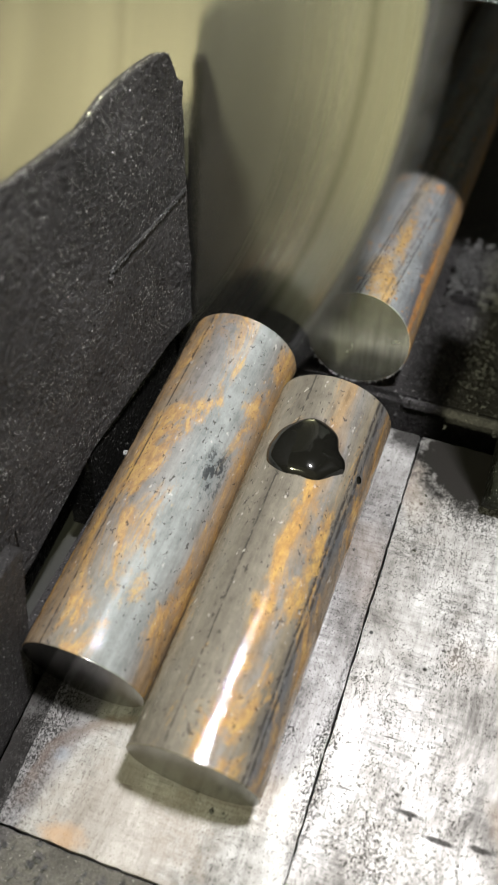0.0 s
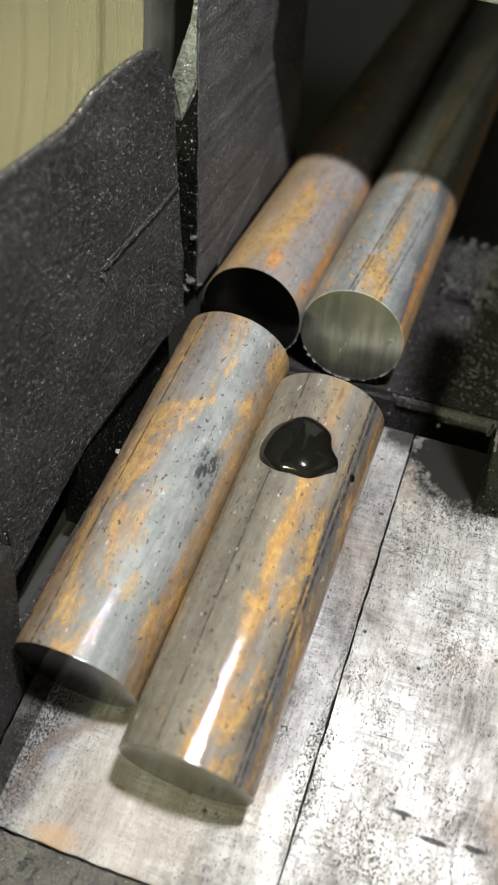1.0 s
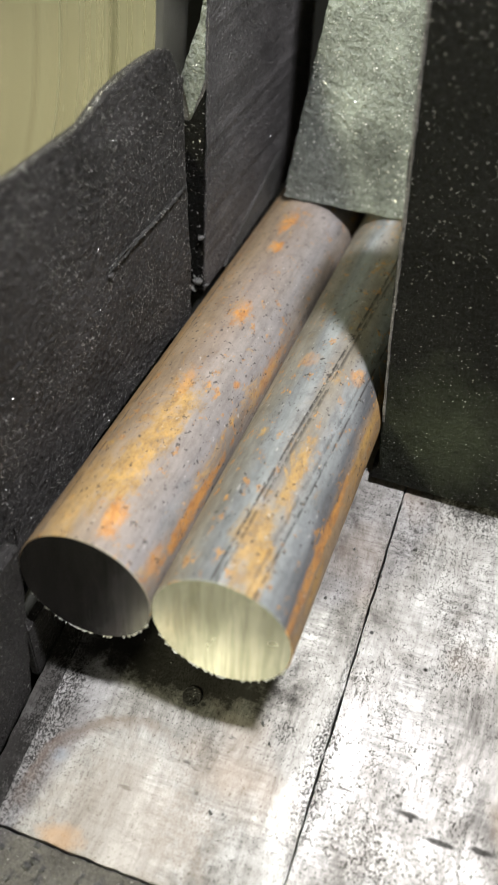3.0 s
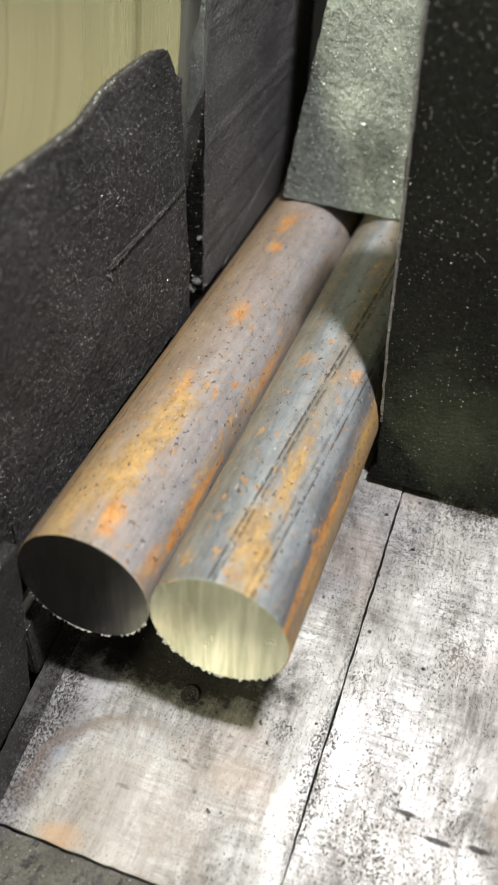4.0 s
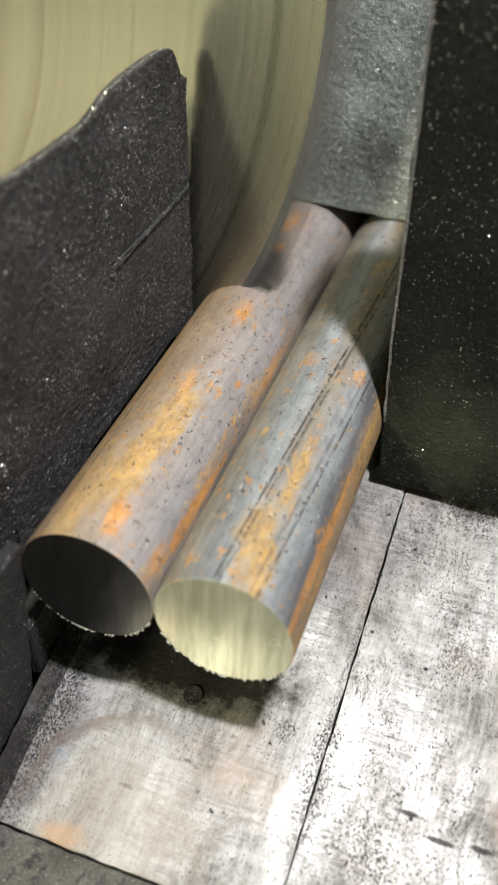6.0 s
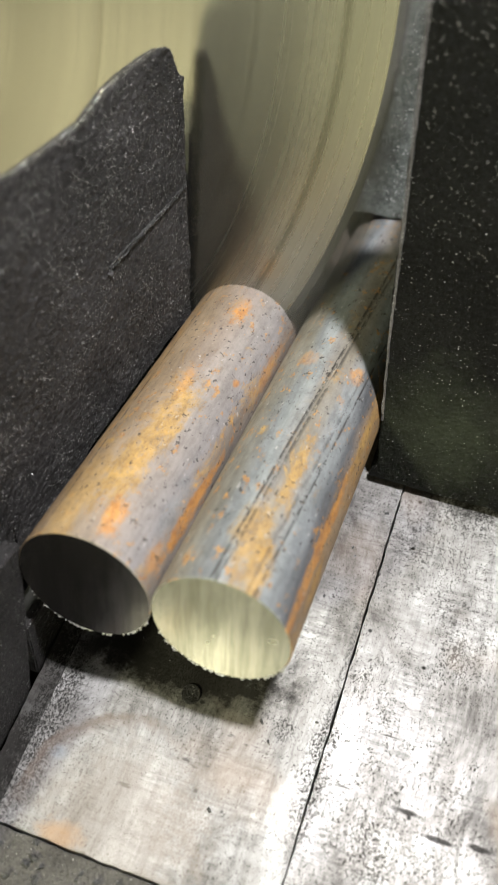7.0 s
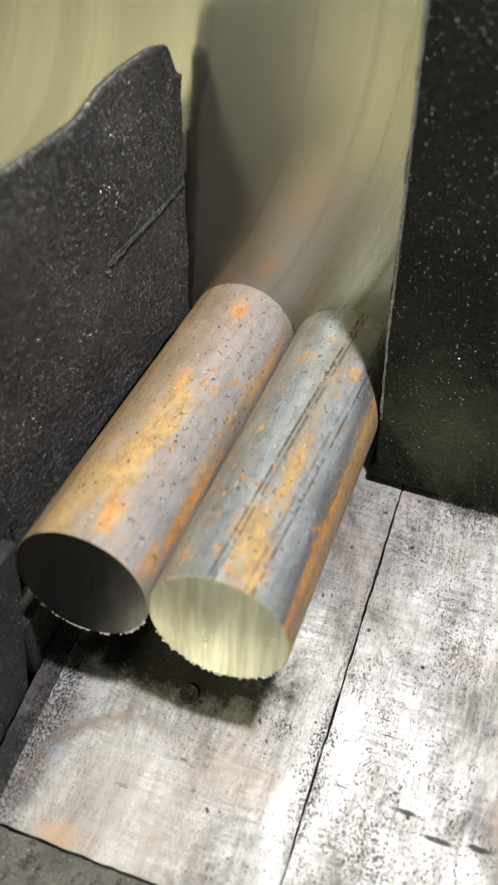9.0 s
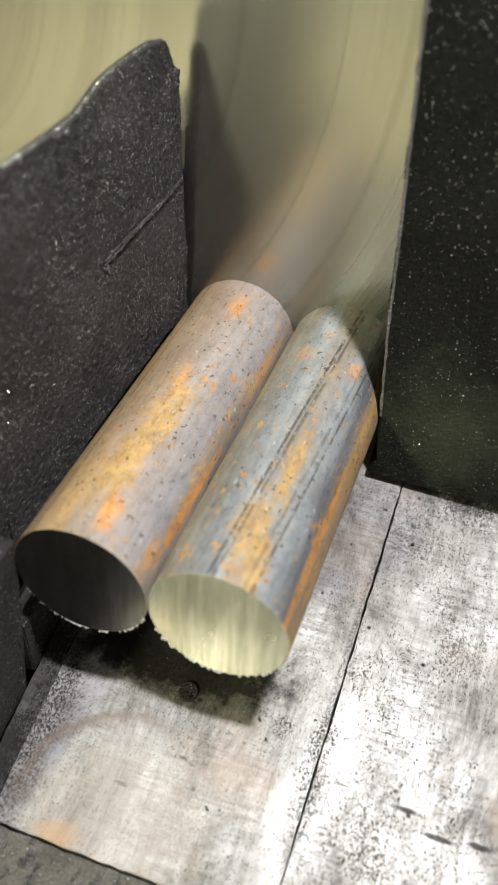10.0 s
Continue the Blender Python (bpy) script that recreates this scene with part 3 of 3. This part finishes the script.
def grains(ob, count, sizes, seed, facing, label="bright grains of grit stuck in the film"):
    """Small sharp grains sprinkled over those faces of a part that look a given way."""
    rnd = random.Random(seed)
    me, way = ob.data, Vector(facing)
    me.calc_loop_triangles()
    faces = [p for p in me.loop_triangles if p.normal.dot(way) > 0.6]
    verts, tris = [], []
    for p in rnd.choices(faces, weights=[p.area for p in faces], k=count):
        a, b, c = (me.vertices[i].co for i in p.vertices)
        u, v = rnd.random(), rnd.random()
        if u + v > 1:
            u, v = 1 - u, 1 - v
        at = a + (b - a) * u + (c - a) * v
        if noise.noise(at * 55) * 0.9 + 0.55 < rnd.random():
            continue
        size = sizes[0] + (sizes[1] - sizes[0]) * rnd.random() ** 2.2
        turn = Euler((rnd.uniform(0, 6), rnd.uniform(0, 6), rnd.uniform(0, 6))).to_matrix()
        n = len(verts)
        for d in ((1, 0, 0), (-1, 0, 0), (0, 0.7, 0), (0, -0.7, 0), (0, 0, 0.6), (0, 0, -0.6)):
            verts.append(at + turn @ Vector(d) * size)
        tris += [(n + i, n + j, n + e) for e in (4, 5) for i, j in ((0, 2), (2, 1), (1, 3), (3, 0))]
    mesh = bpy.data.meshes.new("grit")
    mesh.from_pydata(verts, [], tris)
    mesh.materials.append(GRAIN)
    grit = new("grit", mesh)
    grit.parent = ob
    tagged(grit, label, kind="stuff")


# upper and lower edge of the near guide plate: a running number, then x, y, z
GUIDE_TOP = [(0.0, -0.0629, 0.0204, 0.1486), (0.154, -0.0613, 0.0386, 0.1486), (0.222, -0.0606, 0.0467, 0.1479), (0.366, -0.0591, 0.0646, 0.1486), (0.518, -0.0574, 0.0842, 0.1495), (0.628, -0.0562, 0.0987, 0.1548), (0.709, -0.0553, 0.1099, 0.1567), (0.82, -0.0539, 0.1254, 0.1577), (0.892, -0.0531, 0.1357, 0.1575), (0.926, -0.0526, 0.1408, 0.1564), (0.949, -0.0524, 0.1441, 0.1529), (0.97, -0.0521, 0.1473, 0.1458), (1.0, -0.0517, 0.1517, 0.1424)]
GUIDE_LOW = [(0, -0.066, -0.0162, -0.0108), (0.1175, -0.0643, 0.0039, -0.0101), (0.231, -0.0626, 0.0235, -0.0043), (0.505, -0.0585, 0.0713, 0.0175), (0.883, -0.0528, 0.1391, 0.0285), (1, -0.051, 0.1604, 0.0285)]


def near_guide():
    g = tagged(new("guide_plate"), "black flame-cut guide plate with a gritty coolant film", "plate")
    plate = part("plate", ruled_plate(along(GUIDE_LOW, 300), along(GUIDE_TOP, 300), 0.004, 220, 1, 0.0007), GRIT, g)
    grains(plate, 12000, (0.00010, 0.00038), 201, (1, -0.2, 0))
    torch = part("torch_edge", ruled_plate(along([(u, x - 0.0012, y, z - 0.0006) for u, x, y, z in GUIDE_TOP], 200), along([(u, x - 0.0009, y, z + 0.0001) for u, x, y, z in GUIDE_TOP], 200), 0.0016, 2, 3, 0.0007), GRIT, g, "torch-cut upper edge")
    grains(torch, 900, (0.00012, 0.00040), 206, (0.2, 0, 1))
    scar = [(0, -0.0568, 0.092, 0.0899), (0.2, -0.0559, 0.1029, 0.091), (0.5, -0.0542, 0.1228, 0.0926), (0.8, -0.0526, 0.1413, 0.0949), (1, -0.0515, 0.154, 0.0969)]
    weld = part("weld_scar", ruled_plate(along([(u, x + 0.0009, y, z) for u, x, y, z in scar], 40), along([(u, x + 0.0007, y, z + 0.0018) for u, x, y, z in scar], 40), 0.003, 6, 4, 0.0012), SCAR, g, "raised black scar across the plate")
    grains(weld, 260, (0.00012, 0.00045), 205, (0.9, 0, -0.4))
    part("lump", chip_mesh(0.0020, 9), GRIT_FAR, weld, "grey lump at the scar's end").location = (-0.0567, 0.0928, 0.0881)
    part("lower_face", prism(ragged([(0.003, 0.0330), (0.001, 0.010), (-0.006, -0.0425), (-0.05, -0.054), (-0.12, -0.072), (-0.12, 0.036)], 0.0004, 0.003, 12), -0.056, -0.0502, "x", 0.0005), GRIT, g)
    part("skirt", prism([(0.158, 0.0255), (0.158, 0.000), (0.0, -0.042), (0.0, 0.0225)], -0.084, -0.0720, "x"), JAW, g, "dark inner skirt below the plate")
    part("rail", prism([(0.150, 0.004), (0.150, -0.002), (0.0, -0.042), (-0.002, -0.010)], -0.0540, -0.0502, "x", 0.0006), GRIT, g, "dark rail along the table's side")
    # hidden block, added to stop a bright sliver in the disc's reflection
    part("backing", box(-0.0760, -0.0610, 0.105, 0.1600, 0.030, 0.108), GRIT, g, "unseen bar added to darken the disc's reflection")
    # black filler, added so that the gap below the plate looks dark
    part("lower_backing", box(-0.0715, -0.0595, 0.070, 0.1600, -0.030, 0.0145), JAW, g, "black bar added to darken the gap below the plate")
    # unseen stretch of plate, added to cast shade from the front lamp
    part("front_wing", ruled_plate([(-0.0782, -0.16, -0.020), (-0.0630, 0.0184, -0.005)], [(-0.0782, -0.16, 0.110), (-0.0630, 0.0184, 0.1486)], 0.004, 4, 6, 0.0004), GRIT, g)
    part("foot", box(-0.078, -0.0585, -0.11, 0.15, -0.449, -0.0445), DARK, g)
    return g


def far_guide():
    g = tagged(new("guide_plate"), "grey-black guide plate behind the saw slot, with worn streaks", "plate")
    outline = [(-0.0504, 0.034), (-0.0504, 0.250), (-0.0522, 0.250), (-0.0522, 0.166), (-0.0535, 0.158), (-0.0620, 0.135), (-0.0660, 0.118), (-0.075, 0.10), (-0.075, 0.034)]
    part("plate", prism(ragged(outline, 0.0004, 0.004, 17), 0.1742, 0.332, "y", 0.0006), GRIT_FAR, g)
    grains(g.children[0], 1500, (0.0001, 0.0004), 204, (1, 0, 0))
    # lighter cover that paints the light on the upper end
    part("tip", prism(ragged([(-0.0508, 0.172), (-0.0535, 0.157), (-0.0615, 0.135), (-0.0575, 0.117), (-0.0512, 0.134)], 0.0003, 0.003, 18), 0.1732, 0.1741, "y", 0.0002), CLAMP, g, "greenish tip, coloured bright as the lit part of the end")
    # thin black cover in place of the shade on the lower end
    part("end_face", prism(ragged([(-0.0506, 0.036), (-0.0506, 0.131), (-0.0572, 0.1165), (-0.066, 0.116), (-0.0745, 0.098), (-0.0745, 0.036)], 0.0003, 0.003, 16), 0.1728, 0.1741, "y", 0.0002), JAW, g, "end facing the saw slot, coloured black for shade")
    for k, at in enumerate(((-0.0525, 0.1715, 0.041), (-0.0560, 0.1712, 0.037), (-0.0515, 0.1722, 0.064), (-0.0510, 0.1760, 0.037))):
        part("caked_swarf", chip_mesh((0.0030, 0.0034, 0.0018, 0.0024)[k], 70 + k), SWARF, g, "grey lump of caked swarf").location = at
    part("wear_strip", prism(ragged([(0.20, 0.033), (0.283, 0.036), (0.283, 0.060), (0.215, 0.042)], 0.0004, 0.004, 19), -0.0506, -0.0499, "x", 0.0002), RUBBED, g, "rubbed bright strip along the bar")
    part("foot", box(-0.075, -0.0525, 0.176, 0.283, -0.46, 0.031), DARK, g)
    return g


near_guide()
far_guide()


def bed():
    b = tagged(new("machine_bed"), "dark cast bed under the bars, dusted with swarf", "bed")
    part("casting", box(-0.049, 0.40, 0.178, 0.75, -0.449, -0.0016, 0.003), GRIT, b)
    part("rib", box(0.054, 0.40, 0.270, 0.325, -0.0030, 0.0050, 0.002), GRIT, b, "raised rib caked with saw chips")
    part("worn_lip", box(0.052, 0.40, 0.1765, 0.1795, -0.0060, -0.0012, 0.0006), GRIT_FAR, b, "rubbed lip of the bed")
    return b


bed()


def chips(count, x0, x1, y0, y1, z, sizes, seed):
    """Loose saw chips in one heap."""
    rnd = random.Random(seed)
    bm = bmesh.new()
    for _ in range(count):
        size = rnd.uniform(*sizes)
        at = Vector((rnd.uniform(x0, x1), rnd.gauss((y0 + y1) / 2, (y1 - y0) / 4), z + size * 0.35))
        turn = Euler((rnd.uniform(0, 6), rnd.uniform(0, 6), rnd.uniform(0, 6))).to_matrix()
        vs = [bm.verts.new(at + turn @ Vector((x * size * rnd.uniform(0.6, 1.5), y * size * 0.7, w * size * 0.45))) for x in (-1, 1) for y in (-1, 1) for w in (-1, 1)]
        for q in ((0, 1, 3, 2), (4, 6, 7, 5), (0, 4, 5, 1), (2, 3, 7, 6), (0, 2, 6, 4), (1, 5, 7, 3)):
            bm.faces.new([vs[i] for i in q])
    bmesh.ops.recalc_face_normals(bm, faces=bm.faces)
    return bm


def swarf_heap(name, bm, label):
    tagged(part(name, bm, RUBBED), label, "swarf", kind="stuff")


swarf_heap("swarf", chips(1100, 0.055, 0.16, 0.268, 0.326, 0.0046, (0.0006, 0.0026), 61), "loose grey saw chips lying on the dark bed")
loose = chips(46, -0.035, 0.13, -0.02, 0.14, 0.0, (0.0003, 0.0008), 63)
loose.transform(TILT)
swarf_heap("swarf", loose, "few dark saw chips scattered on the bright table")
crumbs = chips(140, -0.115, 0.03, -0.078, -0.055, -0.0030, (0.0004, 0.0016), 64)
crumbs.transform(TILT)
swarf_heap("swarf", crumbs, "pale crumbs of swarf on the stained apron")
swarf_heap("swarf", chips(700, 0.050, 0.14, 0.175, 0.27, -0.0016, (0.0003, 0.0011), 62), "fine saw chips scattered on the dark bed")

# ---- moving saw ----


DISC_R = 0.300       # to the foot of the teeth
TIP_R = 0.311


def saw_blade():
    s = tagged(new("saw_blade"), "polished circular saw disc with fine wear rings", "saw blade")
    bm = bmesh.new()
    bmesh.ops.create_cone(bm, cap_ends=True, segments=240, radius1=DISC_R, radius2=DISC_R, depth=0.0025, matrix=pose(0, 0, 0, 90))
    part("disc", bm, DISC, s)
    # a ring of hooked teeth with open gullets between them
    teeth, ring = 96, bmesh.new()
    for i in range(teeth):
        rim = []
        for f, r in ((0.0, -0.0008), (0.0, 0.0110), (0.16, 0.0106), (0.34, 0.0062), (0.56, 0.0030), (0.99, 0.0016), (0.99, -0.0008)):
            an = 2 * math.pi * (i + f) / teeth
            rim.append(((DISC_R + r) * math.cos(an), (DISC_R + r) * math.sin(an)))
        sides = [[ring.verts.new((x, y, z)) for x, z in rim] for y in (-0.00155, 0.00155)]
        ring.faces.new(sides[0])
        ring.faces.new(sides[1][::-1])
        for k in range(len(rim)):
            j = (k + 1) % len(rim)
            ring.faces.new((sides[0][k], sides[1][k], sides[1][j], sides[0][j]))
    bmesh.ops.recalc_face_normals(ring, faces=ring.faces)
    part("teeth", ring, TOOTH, s, "oily dark ring of saw teeth")
    hub = bmesh.new()
    bmesh.ops.create_cone(hub, cap_ends=True, segments=48, radius1=0.035, radius2=0.035, depth=0.10, matrix=pose(0, 0.0515, 0, 90))
    part("spindle", hub, DARK, s, "dark spindle behind the disc")
    return s


# ---- vise ----


def right_jaw():
    j = tagged(new("vise_jaw"), "tall black vise jaw with gritty flame-cut face", "vise jaw")
    edge = [(0.0490, -0.0060), (0.0521, 0.005), (0.0500, 0.030), (0.0472, 0.065), (0.0455, 0.095), (0.0438, 0.129), (0.0420, 0.160), (0.0396, 0.200)]
    outline = edge + [(0.27, 0.200), (0.27, -0.0075)]
    bm = prism(ragged(outline, 0.0004, 0.004, 23), 0.120, 0.1585, "y", 0.0006)
    for v in bm.verts:
        if v.co.z < 0.003:
            v.co.z += 0.266 * (v.co.y - 0.120) + 0.0028
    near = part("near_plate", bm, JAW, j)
    grains(near, 2300, (0.00012, 0.00042), 202, (0, -1, 0))
    rub = [(x + 0.0003, z) for x, z in edge[2:]] + [(x + 0.0013, z) for x, z in reversed(edge[2:])]
    part("worn_edge", prism(ragged(rub, 0.00025, 0.003, 27), 0.1192, 0.1205, "y"), GRIT_FAR, near, "rubbed grey edge of the jaw")
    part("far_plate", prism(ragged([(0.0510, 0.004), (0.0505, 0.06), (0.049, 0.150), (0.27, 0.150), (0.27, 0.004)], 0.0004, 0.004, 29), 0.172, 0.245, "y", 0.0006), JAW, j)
    part("slide", box(0.271, 0.40, 0.134, 0.27, 0.0, 0.15, 0.002), DARK, j, "slide block behind the jaw")
    return j


def top_clamp():
    c = tagged(new("top_clamp"), "grey-green gritty steel clamp pressing on the bars", "clamp")
    outline = [(-0.0365, 0.0503), (-0.033, 0.080), (-0.0225, 0.150), (-0.020, 0.26), (0.110, 0.26), (0.110, 0.0520)]
    grains(part("block", prism(ragged(outline, 0.0004, 0.004, 31), 0.250, 0.420, "y", 0.0008), CLAMP, c), 7000, (0.0002, 0.0008), 203, (0, -1, 0))
    part("ram", box(-0.008, 0.032, 0.256, 0.294, 0.2602, 0.60), DARK, c, "dark ram above the clamp block")
    return c


# ---- bars ----


def stock_bar(x, mat, face, label, seed):
    b = tagged(new("steel_bar"), label, "steel bar", "bars being sawn")
    part("bar", round_bar(0.80, R), mat, b)
    front = part("sawn_end", sawn_end(0, R), face, b, "bright sawn end" if face is FACE else "sawn end coloured dark for shade")
    part("sawn_end", sawn_end(0.80, R), face, b)
    part("burr", burrs(R, 0.0009, 46, seed), CHIP, front, "torn burr under the cut")
    b.matrix_basis = pose(x, 0, R)
    return b


def oil_drop(length_at, angle, half_len, half_wide, thick, seed):
    """A drop of oil that clings to the round of a bar."""
    rnd = random.Random(seed)
    ph = [rnd.uniform(0, 6.28) for _ in range(4)]
    bm = bmesh.new()
    rings, segs = 9, 48
    centre = bm.verts.new(((R + thick) * math.sin(angle), length_at, (R + thick) * math.cos(angle)))
    prev = None
    for k in range(1, rings + 1):
        f = k / rings
        h = thick * math.sqrt(max(0.0, 1 - f ** 2.6)) - (0.0003 if k == rings else 0)
        row = []
        for i in range(segs):
            a = 2 * math.pi * i / segs
            wob = 1 + 0.05 * math.sin(2 * a + ph[0]) + 0.04 * math.sin(3 * a + ph[1]) + 0.02 * math.sin(7 * a + ph[2])
            if math.sin(a) < 0:
                wob *= 1 - 0.18 * abs(math.sin(a))
            turn = (a + math.pi) % (2 * math.pi) - math.pi
            wob += 0.13 * math.exp(-((turn + 0.02) / 0.24) ** 4) - 0.07 * math.exp(-((turn - 0.50) / 0.22) ** 2)
            th = angle + f * half_wide * wob * math.cos(a) / R
            y = length_at + f * half_len * wob * math.sin(a)
            row.append(bm.verts.new(((R + h) * math.sin(th), y, (R + h) * math.cos(th))))
        for i in range(segs):
            j = (i + 1) % segs
            face = bm.faces.new((centre, row[i], row[j]) if prev is None else (prev[i], row[i], row[j], prev[j]))
            face.smooth = True
        prev = row
    bmesh.ops.recalc_face_normals(bm, faces=bm.faces)
    return bm


def cut_piece(mat, face, label):
    b = tagged(new("cut_piece"), label, "steel bar", "sawn pieces")
    part("bar", round_bar(CUT, R), mat, b)
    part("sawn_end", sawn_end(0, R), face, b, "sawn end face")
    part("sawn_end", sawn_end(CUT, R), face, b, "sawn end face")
    return b


blade = saw_blade()
jaw = right_jaw()
clamp = top_clamp()
bar_l = stock_bar(-R, STOCK_L, FACE_SHADED, "rusty grey round steel bar resting against the guide plate", 41)
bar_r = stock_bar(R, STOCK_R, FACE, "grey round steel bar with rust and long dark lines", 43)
piece_l = cut_piece(WET_L, FACE_SHADED, "wet blue-grey sawn steel piece with yellow rust patches")
piece_r = cut_piece(WET_R, FACE_SHADED, "wet brown-grey sawn steel piece with a black oil drop")
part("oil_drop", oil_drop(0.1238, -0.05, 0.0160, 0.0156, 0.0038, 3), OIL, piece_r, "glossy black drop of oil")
part("oil_spot", oil_drop(0.1245, 1.02, 0.0021, 0.0016, 0.0005, 8), OIL, piece_r, "small dark oil spot")


part("chip", chip_mesh(0.0012, 5), CHIP, piece_l, "bright metal chip").location = (-0.0246, 0.090, 0.0075)


# ---- movement ----


def eased(table, t):
    """Linear reading of a table of (seconds, value)."""
    return float(np.interp(t, [a for a, _ in table], [b for _, b in table]))


def motions():
    # where the disc's leading edge stands, metres to the side of the bars' middle
    edge = [(0, 0.0465), (0.1, 0.0270), (0.2, 0.0065), (0.3, -0.0140), (0.4, -0.0360), (0.5, -0.0500), (0.6, -0.0550), (0.8, -0.0560), (2.7, -0.0560), (3.4, -0.0530), (3.8, -0.0470), (4.0, -0.0440), (4.5, -0.0325),
            (5.0, -0.0190), (5.5, -0.0041), (5.7, 0.0016), (6.8, 0.0315), (7.0, 0.0366), (7.5, 0.0480), (8.0, 0.0605), (8.5, 0.0725), (9.0, 0.0835), (9.5, 0.0910), (10.0, 0.0960)]
    walk(blade, [(k / 10, pose(eased(edge, k / 10) - TIP_R, CUT + 0.0013, 0.172, 0, 57 * k, 0)) for k in range(101)])
    shut = [(0, 0.0490), (1.85, 0.0490), (1.95, 0.0475), (2.0, 0.0430), (2.1, 0.0195), (2.2, 0.0025), (2.3, 0.0), (10, 0.0)]
    walk(jaw, [(t, pose(d, 0, 0)) for t, d in shut])
    drop = [(0, 0.106), (1.9, 0.106), (2.0, 0.103), (2.1, 0.083), (2.2, 0.047), (2.3, 0.004), (2.4, 0.0), (10, 0.0)]
    walk(clamp, [(t, pose(0, 0, d)) for t, d in drop])
    feed = [(0, 0.180), (1.2, 0.180), (1.3, 0.170), (1.4, 0.146), (1.5, 0.116), (1.6, 0.086), (1.7, 0.057), (1.8, 0.0285), (1.9, 0.011), (2.0, 0.004), (2.1, 0.002), (2.3, 0.0), (10, 0.0)]
    for ob, x in ((bar_l, -R), (bar_r, R)):
        walk(ob, [(t, pose(x, y, R)) for t, y in feed])
    right = [(0, 0.0263, -0.0219, 0.84), (1.35, 0.0263, -0.0219, 0.84), (1.4, 0.0268, -0.0235, 0.5), (1.5, 0.0285, -0.0410, -0.5), (1.6, 0.030, -0.068, -1.5), (1.8, 0.0320, -0.1230, -2.6), (1.9, 0.0315, -0.1420, -2.2), (2.0, 0.030, -0.1475, -1.5), (2.2, 0.0295, -0.1500, -1.4), (2.3, 0.0262, -0.1620, 0.5), (2.4, 0.0215, -0.1850, 3.0), (2.5, 0.021, -0.250, 3.0)]
    left = [(0, -0.0251, -0.0020, 1.75), (1.3, -0.0251, -0.0020, 1.75), (1.4, -0.0250, -0.0140, 1.2), (1.5, -0.0245, -0.0410, 0.4), (1.6, -0.0225, -0.069, -0.6), (1.8, -0.0196, -0.1253, -2.0), (1.9, -0.0205, -0.143, -1.8), (2.0, -0.0213, -0.1480, -1.5), (2.2, -0.0220, -0.1510, -1.4), (2.3, -0.024, -0.1620, 0.5), (2.4, -0.0290, -0.1830, 2.6), (2.5, -0.029, -0.250, 2.6)]
    for ob, rows, rest in ((piece_l, left, -0.10), (piece_r, right, 0.06)):
        keys = [(t, on_table(x, s, -yaw, R)) for t, x, s, yaw in rows]
        keys += [(2.7, pose(rest, -0.40, -0.25, 35)), (2.9, pose(rest, -0.40, -0.417)), (10, pose(rest, -0.40, -0.417))]
        walk(ob, keys)


motions()
